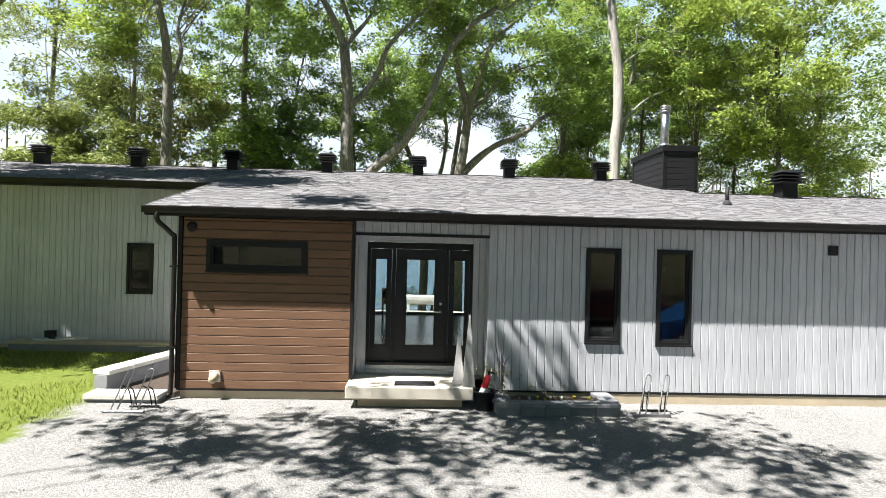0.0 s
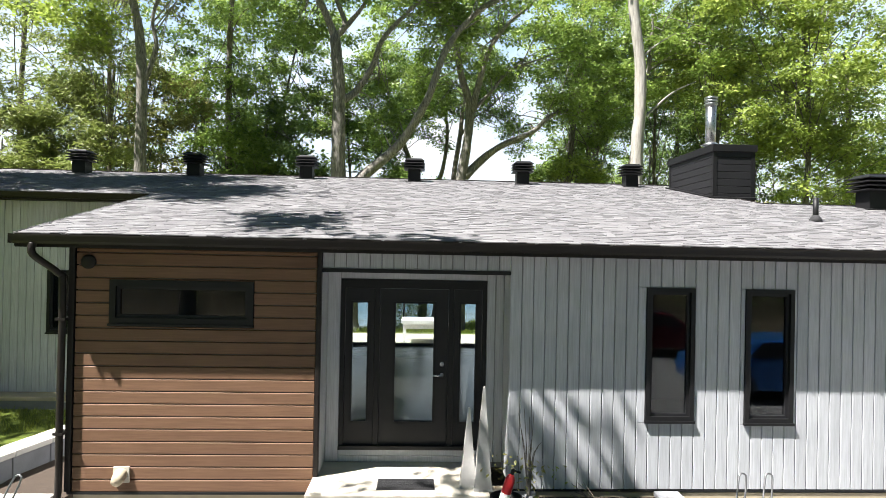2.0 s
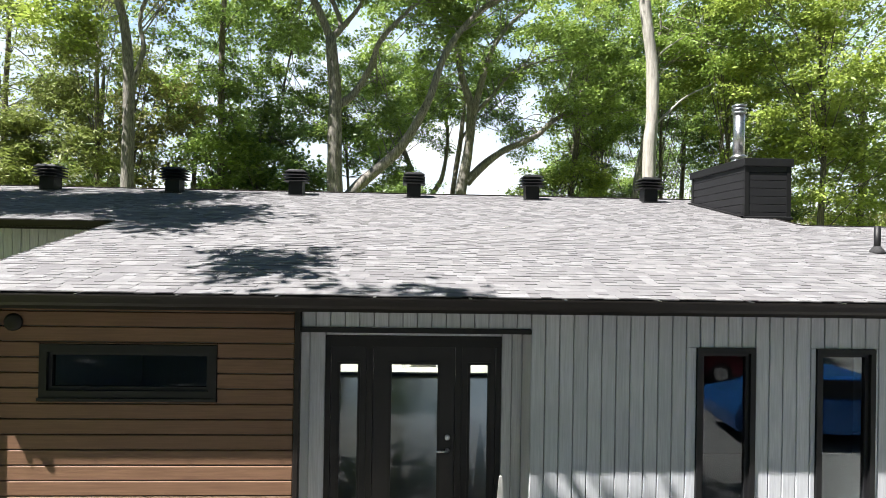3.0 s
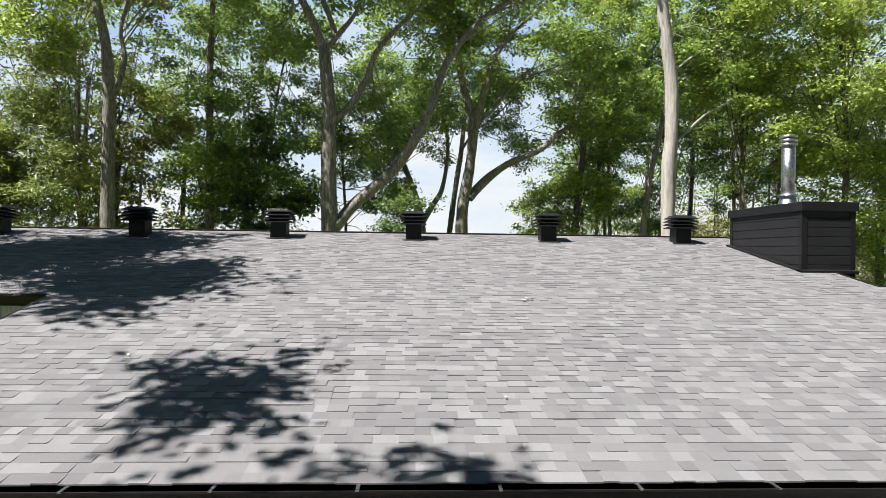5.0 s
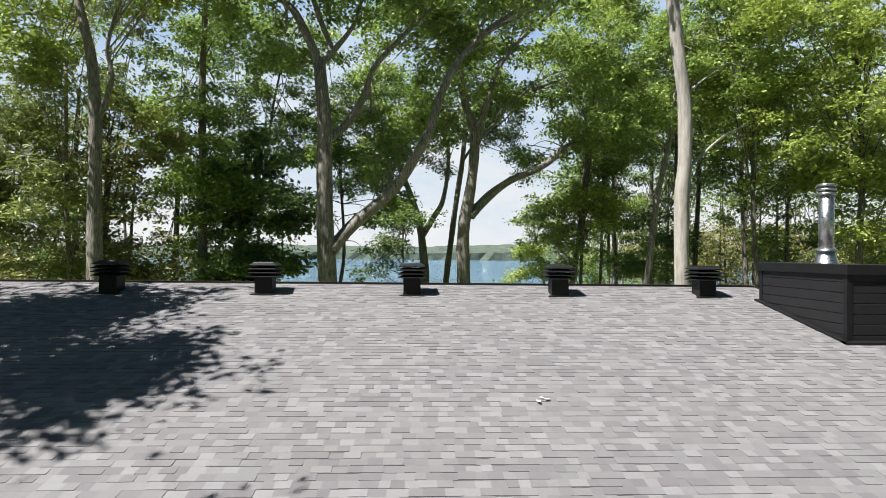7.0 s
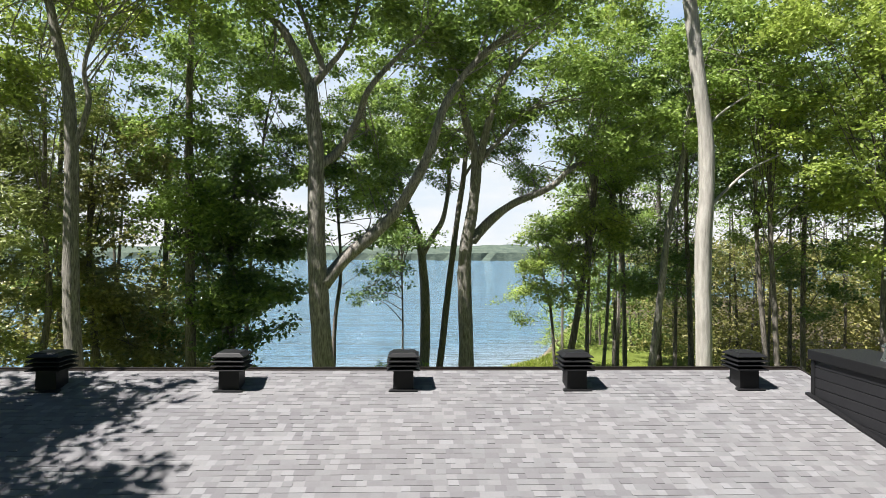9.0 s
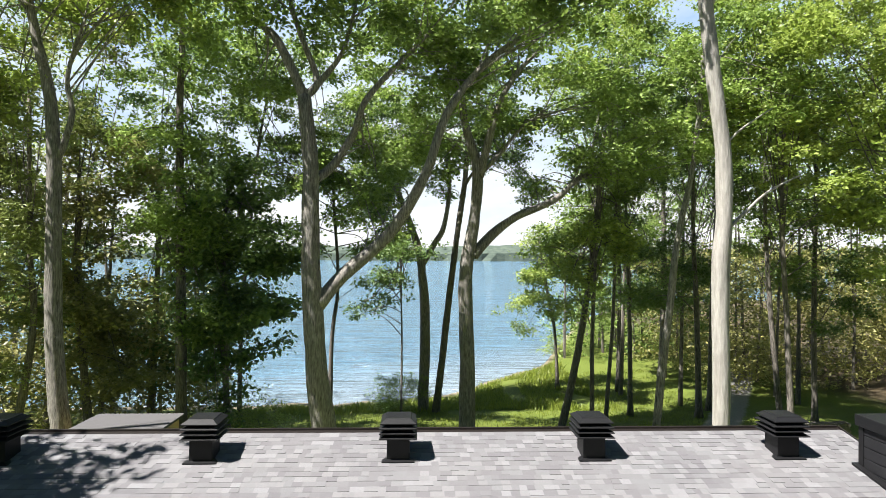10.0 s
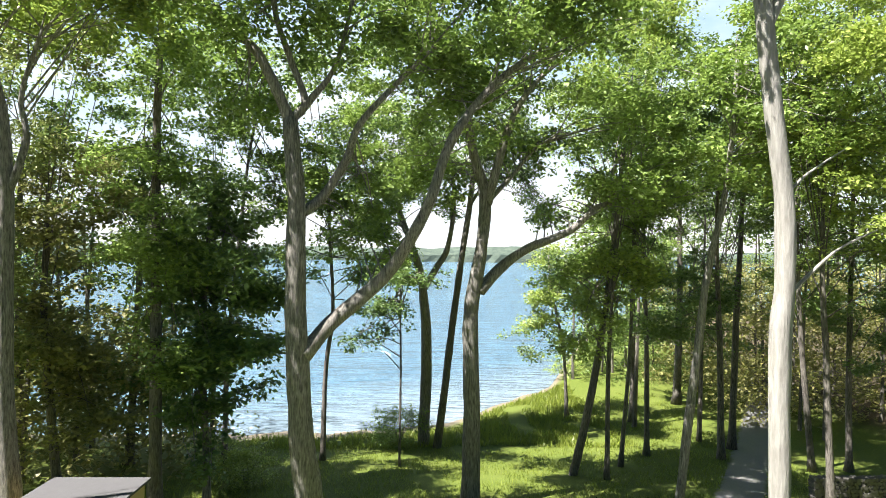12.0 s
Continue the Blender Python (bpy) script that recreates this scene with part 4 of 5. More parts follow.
# The wall is solid; a dark panel stands for the opening's inner shade.
part("opening", box(-9.705, -9.69, 22.4, 23.2, 0.2, 1.1), M["soil"], sh, "dark panel standing for the shade inside an opening")

# seen through the glazed door
tb = thing("patio_table", "white patio table on the lake side of the house", "table", (0.3, 13.4, 0))
part("tabletop", box(-0.35, 0.95, 12.9, 13.9, 0.74, 0.86, None, 0.01), M["white"], tb)
part("apron", box(-0.28, 0.88, 12.97, 13.83, 0.55, 0.74), M["white"], tb)
for x in (-0.28, 0.8):
    for y in (12.97, 13.75):
        part("leg", box(x, x + 0.09, y, y + 0.09, -0.05, 0.56), M["white"], tb)
dk = thing("dining_chair", "dark chair inside by the lake-side window", "chair", (-0.75, 8.2, 0.56))
part("seat", box(-1.0, -0.55, 7.95, 8.4, 1.0, 1.05, None, 0.01), M["black_metal"], dk)
part("backrest", box(-1.0, -0.55, 7.93, 7.97, 1.05, 1.5, None, 0.01), M["black_metal"], dk)
for x in (-0.99, -0.6):
    for y in (7.96, 8.35):
        part("leg", box(x, x + 0.035, y, y + 0.035, 0.56, 1.0), M["black_metal"], dk)


def car(x, y, turn, paint, label):
    """A parked saloon: body, cabin glass, wheels."""
    c = thing("car", label, "car", (0, 0, 0), "parked cars")
    prof = ((-2.2, 0.3), (-2.25, 0.6), (-2.15, 0.85), (-1.5, 0.98), (-0.9, 1.38), (0.5, 1.42), (1.15, 0.98), (2.05, 0.85), (2.25, 0.6), (2.2, 0.3))
    bm = bmesh.new()
    rows = []
    for w in (-0.9, -0.8, 0.8, 0.9):
        rows.append([bm.verts.new((px_, w * (0.8 if pz > 1.2 else 1.0), pz * (1.0 if abs(w) < 0.85 else 0.97))) for px_, pz in prof])
    for a, b in zip(rows, rows[1:]):
        for i in range(len(prof)):
            j = (i + 1) % len(prof)
            bm.faces.new((a[i], a[j], b[j], b[i]))
    bm.faces.new(rows[0])
    bm.faces.new(rows[-1][::-1])
    part("body", bm, M[paint], c)
    for s_ in (-1, 1):
        bm = bmesh.new()
        bm.faces.new([bm.verts.new((a, s_ * w, h)) for a, w, h in ((-1.25, 0.9, 1.0), (0.95, 0.9, 1.0), (0.45, 0.735, 1.35), (-0.82, 0.735, 1.33))])
        part("side_window", bm, M["black_metal"], c)
    for wx in (-1.35, 1.35):
        for wy in (-0.82, 0.82):
            bm = frustum([(0.32, -0.1), (0.34, -0.06), (0.34, 0.06), (0.32, 0.1)], 20)
            bmesh.ops.rotate(bm, verts=bm.verts, matrix=Matrix.Rotation(radians(90), 3, "X"))
            bmesh.ops.translate(bm, verts=bm.verts, vec=(wx, wy, 0.34))
            wheel = part("wheel", bm, M["tyre"], c, smooth=True)
            bm = frustum([(0.2, -0.105), (0.2, 0.105)], 14)
            bmesh.ops.rotate(bm, verts=bm.verts, matrix=Matrix.Rotation(radians(90), 3, "X"))
            bmesh.ops.translate(bm, verts=bm.verts, vec=(wx, wy, 0.34))
            part("rim", bm, M["steel"], wheel)
    c.matrix_basis = pose(x, y, 0, 0, 0, turn)


car(8.9, -5.9, 6, "car_blue", "blue parked car on the gravel drive")
car(8.0, -11.8, 12, "car_red", "red parked car on the gravel drive")


# ---------- trees ----------
def at_y(y, pts, sway=0.0):
    """Points (x, z) in the plane y, swaying a little in depth."""
    return [(x, y + sway * math.sin(i * 1.3), z) for i, (x, z) in enumerate(pts)]


def root_at(x, y, more):
    return [(x, y, ground_z(x, y) - 0.15)] + more


tree("big forked oak with deeply furrowed grey bark", root_at(-3.5, 25, at_y(25, [(-3.6, 0.3), (-4.0, 3.6), (-4.2, 6.7), (-4.3, 9.5), (-4.3, 11.9), (-4.6, 15.0)])), 0.56, 0.27,
     [(at_y(25, [(-3.95, 6.1), (-3.0, 7.3), (-1.0, 9.1), (0.5, 11.5), (1.5, 14.3), (3.1, 16.5), (5.0, 18.0)], 0.4), 0.34, 0.1),
      (at_y(25, [(-4.2, 11.4), (-3.4, 12.1), (-2.5, 13.5), (-2.0, 14.7), (-0.7, 16.2), (0.6, 17.7)], 0.4), 0.22, 0.08),
      (at_y(25, [(-4.55, 14.8), (-5.3, 16.5), (-6.0, 17.6), (-7.1, 18.4), (-8.4, 20.0)], -0.3), 0.23, 0.08),
      (at_y(25, [(-4.6, 14.9), (-4.1, 15.7), (-4.7, 17.4), (-5.2, 19.2), (-5.0, 22)], 0.3), 0.18, 0.07),
      (at_y(25, [(-4.5, 15.0), (-3.8, 15.9), (-2.9, 17.2), (-2.2, 20)], 0.3), 0.17, 0.06)],
     [(-8.0, 25, 19.5, 3.2, 3.5, 2.6, 260), (-4.6, 24.5, 20.5, 3.0, 3.2, 2.8, 260), (-1.0, 25, 19.8, 3.2, 3.5, 2.4, 280), (3.8, 25.5, 19.8, 3.6, 3.6, 2.4, 320), (6.6, 25, 18.4, 2.2, 2.4, 1.2, 110),
      (0.6, 26.5, 16.6, 2.2, 2.0, 1.4, 110), (-6.9, 26, 16.2, 1.4, 1.6, 1.0, 60), (-1.2, 27, 13.0, 1.3, 1.5, 1.3, 50), (-2.0, 26.5, 10.2, 0.9, 1, 1.2, 30)], density=0.7)
tree("tall oak with spreading limbs near the shore", root_at(2.9, 31, at_y(31, [(2.9, -1.6), (2.9, 2.6), (2.8, 7.1), (3.2, 9.9), (3.4, 12.7), (2.8, 14.9), (2.1, 18.0), (0.7, 20.1)])), 0.5, 0.13,
     [(at_y(31, [(3.2, 8.2), (4.2, 9.3), (5.5, 10.3), (7.5, 11.2), (8.9, 12.4), (11.2, 12.7)], 0.4), 0.3, 0.09),
      (at_y(31, [(3.5, 12.4), (4.1, 14.9), (4.8, 16.9), (6.0, 18.6), (7.4, 19.8)], -0.4), 0.24, 0.08),
      (at_y(31, [(3.6, 12.6), (4.7, 13.8), (6.0, 15.3), (7.7, 15.9)], 0.5), 0.14, 0.05)],
     [(1.0, 31, 20.5, 3.5, 3.5, 2.6, 300), (6.5, 31, 20.5, 4.0, 4.0, 2.6, 340), (9.6, 31, 16.3, 3.0, 3.0, 2.2, 230), (9.5, 31, 13.2, 2.2, 2.4, 0.9, 110), (6.6, 31.5, 12.4, 1.6, 1.6, 0.8, 60), (4.0, 31.5, 17.0, 1.6, 1.8, 1.4, 70), (0.8, 32, 14.0, 1.8, 1.6, 1.8, 120), (5.6, 33, 15.4, 1.6, 1.4, 1.2, 60), (-0.6, 34, 17.0, 2.4, 2, 1.6, 120), (12.5, 31, 14.5, 2.4, 2.6, 2.2, 180)], "leaf", "bark", density=0.68)
tree("straight pale-barked tree beside the house", root_at(9.42, 17.23, at_y(17.23, [(9.44, 3.8), (9.41, 7.8), (9.51, 9.5), (9.48, 11.35), (9.2, 13.5), (8.87, 16.2), (8.5, 18.2), (8.1, 20.5)])), 0.26, 0.19,
     [(at_y(17.4, [(9.6, 9.0), (10.2, 9.6), (11.0, 10.3), (12.0, 10.8)]), 0.06, 0.02), (at_y(17.23, [(9.45, 11.6), (10.1, 12.2), (11.0, 12.8)]), 0.05, 0.015), (at_y(17.23, [(8.95, 15.8), (9.5, 17.0), (10.2, 18.8)]), 0.17, 0.09)],
     [(8.4, 17.3, 21.0, 3.2, 3.2, 2.2, 260), (11.8, 17.6, 19.6, 2.4, 2.6, 1.9, 160)], "leaf", "bark_pale")
tree("slender leaning pale tree", root_at(12.5, 30, at_y(30, [(12.6, -1.6), (13.0, 2.4), (13.4, 5.7), (13.8, 9.2), (14.5, 12.5), (14.9, 15.8), (15.1, 19)])), 0.24, 0.1,
     [], [(15, 30, 19.5, 3.2, 3.4, 3.0, 300), (17.6, 29, 17.0, 2.6, 2.6, 2.4, 200)], "leaf", "bark")
tree("forked shore tree in front of the water", root_at(0.8, 45, at_y(45, [(0.7, -3.2), (0.8, 3.3), (0.4, 7.9), (-0.3, 10.3), (-1.4, 13.2), (-2.0, 15.7)])), 0.48, 0.14,
     [(at_y(45, [(0.45, 7.3), (1.4, 8.9), (2.2, 10.4), (2.6, 13.3), (2.4, 16)], 0.3), 0.3, 0.1)],
     [(-2.5, 45, 17.5, 3.6, 3.2, 2.6, 240), (2.2, 45, 17.5, 3.0, 3.0, 2.6, 200), (-2.8, 45, 12.2, 1.9, 1.8, 2.2, 110), (-1.2, 45.5, 9.2, 1.2, 1.2, 1.5, 40),
      (-1.4, 46, 13.6, 2.2, 1.6, 2.4, 100), (0.6, 46, 17.4, 2.6, 2.0, 2.2, 150), (-3.2, 46, 19.0, 2.8, 2.0, 2.4, 170), (1.4, 46, 13.2, 1.2, 1.0, 1.3, 36)], "leaf_deep", "bark")
tree("dark leaning shore tree", root_at(1.5, 44, at_y(44, [(1.6, -3.6), (2.1, 0.3), (2.6, 5.1), (3.2, 10.0), (3.7, 13.6), (4.0, 17.7)])), 0.32, 0.16,
     [(at_y(44, [(3.7, 13.4), (4.8, 15.0), (6.4, 16.2), (7.8, 17.6)], 0.3), 0.12, 0.04)],
     [(4.2, 44, 18.5, 3.2, 3.0, 2.6, 200), (7.2, 45, 17.0, 2.4, 2.0, 2.2, 150), (5.6, 45, 20.0, 2.6, 2.0, 2.0, 140), (8.4, 45, 13.6, 1.6, 1.4, 1.2, 60)], "leaf_deep", "bark_dark")
tree("thin sapling by the shore", root_at(-0.8, 39, at_y(39, [(-0.8, -2.2), (-0.8, 2.8), (-0.9, 7.0), (-0.9, 8.4)])), 0.09, 0.04, [],
     [(-2.0, 39, 6.6, 1.5, 1.2, 1.2, 60), (-2.6, 39, 4.9, 1.1, 0.8, 0.8, 26), (-0.4, 39, 8.8, 1.2, 1.2, 1.2, 50), (-0.7, 39, 2.0, 0.35, 0.4, 0.5, 5)], "leaf_deep", "bark_dark", twigs=9)
tree("slim dark leaning tree", root_at(9.2, 37, at_y(37, [(9.4, -2.9), (10.3, 1.2), (11.1, 6.0), (11.7, 11.4), (12.1, 16)])), 0.3, 0.12, [],
     [(12.2, 37, 16.5, 3.0, 3.0, 3.0, 240), (10.2, 38, 8.4, 2.3, 2.0, 2.0, 170), (12.0, 38, 11.0, 2.2, 2.2, 1.8, 160)], "leaf", "bark_dark")
for x, y, pts, r, blobs, lf in (
        (11.1, 36, [(11.1, 3.5), (11.3, 8.7), (11.5, 13)], 0.15, [(9.2, 36, 6.3, 1.4, 1.6, 1.6, 110), (11.6, 36, 9.0, 1.8, 1.8, 1.8, 130)], "leaf_yellow"),
        (12.9, 39, [(13.4, 4.3), (13.5, 10.1), (13.6, 15)], 0.14, [(13.6, 39, 12.5, 2.2, 2.0, 3.2, 200), (14.0, 39, 7.5, 1.5, 1.4, 1.6, 80)], "leaf"),
        (15.7, 42, [(15.6, 3.9), (15.3, 11.7), (15.4, 17)], 0.18, [(15.6, 42, 14.5, 2.8, 2.6, 4.2, 280), (16.5, 42, 7.0, 2.0, 1.6, 2.4, 130)], "leaf_deep"),
        (20.3, 41, [(20.1, 4.1), (19.8, 10.6), (19.9, 17)], 0.22, [(19.9, 41, 16.0, 3.4, 3.0, 4.5, 330), (18.6, 42, 7.2, 2.0, 2.0, 2.6, 150)], "leaf_deep"),
        (22.6, 44, [(22.8, 5.3), (23.1, 12.7), (23.2, 18)], 0.26, [(23, 44, 16, 3.2, 3.0, 4.5, 300), (21.6, 45, 6.0, 2.2, 2.0, 3.4, 190)], "leaf_deep"),
        (24.4, 38, [(23.7, 3.9), (23.3, 9.9), (23.2, 16)], 0.2, [(23.2, 38, 15, 3.2, 3.2, 4.2, 320), (24.4, 39, 7.6, 1.8, 1.8, 2.2, 120)], "leaf"),
        (20.6, 31, [(20.3, 4.2), (20.0, 9.9), (20.1, 16)], 0.18, [(20.2, 31, 15.5, 3.4, 3.4, 3.4, 320), (21.6, 30, 10.8, 1.8, 1.8, 1.4, 110)], "leaf_yellow"),
        (26.7, 38, [(26.6, 3.2), (26.7, 11.7), (26.8, 17)], 0.2, [(26.8, 38, 14, 3.6, 3.4, 4.6, 340), (27.4, 38, 6.0, 2.4, 2.0, 3.0, 170)], "leaf_deep"),
        (24.7, 58, [(24.9, 6.0), (24.8, 13.7), (25, 19)], 0.34, [(25, 58, 16, 4.4, 3.6, 5.0, 320), (22.0, 58, 7.0, 2.8, 2.4, 4.0, 180)], "leaf"),
        (23.5, 27, [(23.4, 5), (23.6, 11), (23.2, 17)], 0.22, [(22.0, 26.5, 13.6, 3.4, 3.4, 2.8, 360), (24.8, 27, 9.0, 2.8, 2.8, 2.6, 300), (20.0, 25.5, 17.5, 3.0, 3.0, 2.4, 260)], "leaf_yellow"),
        (30.5, 33, [(30.4, 5), (30.6, 11), (30.2, 18)], 0.3, [(30, 33, 14.0, 4.2, 4.0, 4.4, 420), (30, 32, 7.0, 3.2, 3.0, 3.2, 280)], "leaf_yellow"),
        (18.2, 52, [(18.3, 4), (18.2, 10), (18, 15)], 0.2, [(18.0, 52, 12, 3.0, 2.6, 4.6, 280), (17.2, 52, 4.5, 1.6, 1.6, 2.4, 110)], "leaf")):
    blobs = blobs + [(pts[-1][0], y, 21.5, 3.6, 3.2, 3.6, 240)]
    tree("woodland tree with a slim straight trunk", root_at(x, y, at_y(y, pts)), r, r * 0.4, [], blobs, lf, "bark_dark", group="woodland trees")
for label, x, y, pts, r, blobs, lf in (
        ("airy young tree behind the big oak", -11.4, 39, [(-11.3, 4), (-10.8, 10), (-10.2, 16), (-9.4, 20)], 0.15, [(-9.6, 39, 17.5, 2.6, 2.0, 2.6, 170), (-8.2, 39, 13.6, 2.0, 1.6, 1.6, 70), (-10.6, 38, 21.5, 3.2, 2.2, 2.0, 170)], "leaf"),
        ("pale willow-like tree leaning over the shore", 13.0, 53, [(12.6, 2), (11.6, 6.5), (11.2, 10)], 0.16, [(11.0, 53, 5.6, 1.6, 1.5, 2.2, 120), (10.0, 53, 3.0, 1.0, 1.0, 1.4, 50), (12.4, 53, 9.0, 2.0, 1.8, 2.2, 150)], "leaf_yellow")):
    tree(label, root_at(x, y, at_y(y, pts)), r, r * 0.4, [], blobs, lf, "bark_dark", group="shore trees", twigs=7)
# trees to the side of the wing and down to the water
tree("tall grey-barked tree with a forked top", root_at(-14.3, 24.8, at_y(24.8, [(-14.4, 0.6), (-14.7, 4.0), (-14.8, 8.3), (-14.8, 11.9), (-15.0, 14.7), (-15.5, 16.9), (-16.2, 20)])), 0.42, 0.16,
     [(at_y(24.8, [(-14.8, 11.9), (-14.4, 12.8), (-14.1, 14.1), (-14.3, 15.6), (-13.6, 18)]), 0.17, 0.06)],
     [(-16, 25, 20.5, 3.6, 3.4, 2.6, 190), (-12.6, 25, 19.3, 2.8, 2.8, 2.0, 220), (-18.6, 25, 17, 2.6, 2.6, 2.4, 200), (-10.4, 24.5, 18.2, 1.8, 1.8, 1.2, 100)], "leaf_yellow", "bark")
tree("dark straight conifer-like trunk with layered foliage", root_at(-12, 31, at_y(31, [(-12.0, 2.5), (-12.1, 8.0), (-12.2, 14.9), (-12.1, 20.1), (-12.1, 24)])), 0.32, 0.1, [],
     [(-11.6, 31, 9.6, 2.6, 2.2, 2.4, 260), (-12.6, 31.5, 13.2, 2.4, 2.2, 2.0, 170), (-11.2, 31, 6.2, 2.4, 2.0, 2.0, 200), (-12.4, 31, 19.5, 3.0, 2.6, 2.6, 200)], "leaf", "bark_dark", twigs=10)
tree("leafy maple with dark drooping foliage", root_at(-9.9, 32, at_y(32, [(-10.0, 0.6), (-10.3, 5.2), (-10.1, 9.4), (-10, 12.5)])), 0.2, 0.08, [],
     [(-9.2, 32, 8.2, 2.6, 2.0, 1.9, 260), (-8.6, 32, 5.0, 2.3, 2.0, 1.4, 190), (-9.6, 32, 11.2, 2.0, 1.8, 1.8, 150), (-10.4, 31, 3.0, 1.8, 1.5, 1.2, 100), (-9.4, 31, 0.6, 0.9, 0.8, 0.7, 26)], "leaf_deep", "bark", size=0.3)
for x, y, pts, r, blobs, lf in (
        (-20, 30, [(-18.9, 4.3), (-19.1, 8.5), (-19.2, 16)], 0.2, [(-19.6, 30, 15, 3.6, 3.2, 3.4, 220), (-20.5, 29, 9.0, 3.0, 2.8, 2.4, 240), (-19.6, 30, 4.0, 2.0, 2.0, 2.2, 120)], "needle"),
        (-17.6, 33, [(-18.1, 2.0), (-18.5, 6.7), (-18.4, 13)], 0.24, [(-17.8, 33, 11.5, 3.2, 3.0, 3.0, 300), (-17.0, 33, 6.0, 2.6, 2.4, 2.6, 220), (-16.4, 33.5, 2.0, 2.0, 2.0, 2.0, 130)], "leaf_dry"),
        (-17.6, 40, [(-17.3, 3.9), (-17.1, 10.4), (-17, 17)], 0.25, [(-16.8, 40, 15.5, 3.8, 3.2, 3.4, 300), (-15.0, 40, 9.0, 2.2, 2.0, 2.2, 140), (-17.4, 40, 2.0, 2.6, 2.0, 2.6, 150)], "leaf_deep"),
        (-5.8, 41, [(-5.7, 2.4), (-5.3, 6.1), (-5.6, 11.3), (-5.8, 15)], 0.17, [(-5.6, 41, 15.8, 3.0, 2.6, 3.0, 200), (-6.4, 41, 11.6, 1.8, 1.6, 1.8, 80), (-3.0, 41, 7.4, 1.4, 1.2, 1.2, 46), (-4.0, 41, 12.6, 2.4, 1.6, 2.0, 150), (-2.2, 42, 9.6, 1.6, 1.4, 1.6, 90), (-7.8, 41, 9.4, 1.2, 1.2, 1.2, 40), (-1.0, 42, 15.0, 2.4, 2.0, 2.0, 130), (-8.0, 40, 14.6, 1.9, 1.7, 2.4, 120)], "leaf"),
        (-25, 31, [(-25, 5), (-25.2, 11), (-25, 18)], 0.28, [(-25, 31, 14.5, 4.4, 3.6, 5.0, 220), (-24, 30, 6.0, 3.4, 3.0, 3.4, 280), (-22.4, 30, 12.6, 2.8, 2.0, 0.5, 150), (-24.5, 30, 10.9, 3.2, 2.2, 0.5, 170), (-22.0, 29.5, 9.3, 2.8, 2.0, 0.5, 150), (-24.0, 30, 7.9, 3.2, 2.0, 0.5, 160)], "needle"),
        (-23, 38, [(-23, 4), (-23.2, 10), (-23, 17)], 0.26, [(-23, 38, 14.0, 4.2, 3.4, 5.0, 360), (-22, 38, 5.0, 3.4, 2.6, 4.0, 240)], "leaf_deep"),
        (-13.6, 43, [(-13.5, 3), (-13.6, 9), (-13.6, 14)], 0.18, [(-13.4, 43, 12.5, 2.6, 2.2, 3.0, 170), (-13.8, 43, 3.0, 1.8, 1.6, 2.2, 90)], "leaf")):
    blobs = blobs + [(pts[-1][0], y, 21.5, 3.8, 3.2, 3.2, 110)]
    tree("shoreline tree beside the lake", root_at(x, y, at_y(y, pts)), r, r * 0.4, [], blobs, lf, "bark_dark", group="shore trees",
         slim=0.25 if lf == "needle" else 0.6, size=0.34 if lf == "needle" else 0.27, twigs=4)
# trees beside the drive, whose crowns shade the gravel and the roof
tree("spreading tree beside the drive", root_at(-17, -11, [(-16.8, -11, 4), (-16, -10.4, 8), (-14.6, -9.6, 11)]), 0.4, 0.12,
     [([(-15.8, -10.2, 8.6), (-12.5, -7.6, 11.0), (-9, -5.8, 11.9), (-5.5, -5.7, 12)], 0.028, 0.01), ([(-14.8, -9.6, 10.8), (-10.2, -6.9, 11.8), (-6.2, -4.9, 12.0)], 0.02, 0.01)],
     [(-9.75, -4.95, 12, 0.7, 0.3, 0.4, 24), (-7.85, -5.35, 12, 1.4, 0.8, 0.5, 56), (-5.35, -6.05, 12, 1.5, 0.7, 0.5, 54), (-3.35, -5.55, 12, 1.3, 0.6, 0.4, 46), (-1.35, -5.45, 12, 1.0, 0.5, 0.3, 32),
      (-5.95, -4.65, 12, 1.0, 0.3, 0.3, 36), (-4.15, -3.75, 12, 1.1, 0.3, 0.3, 42), (-6.3, -0.65, 12, 0.6, 0.15, 0.2, 20), (-5.0, -1.3, 12, 0.8, 0.12, 0.2, 30), (-3.9, -1.45, 12, 0.7, 0.1, 0.2, 26), (-2.9, -1.75, 12, 0.6, 0.1, 0.2, 18),
      (-3.3, -4.5, 12, 1.0, 0.35, 0.3, 40), (-1.2, -4.6, 12, 0.8, 0.3, 0.3, 26), (-4.2, -3.0, 12, 0.9, 0.1, 0.2, 14)], "leaf_deep", spread=0.24, size=0.2, twigs=0)
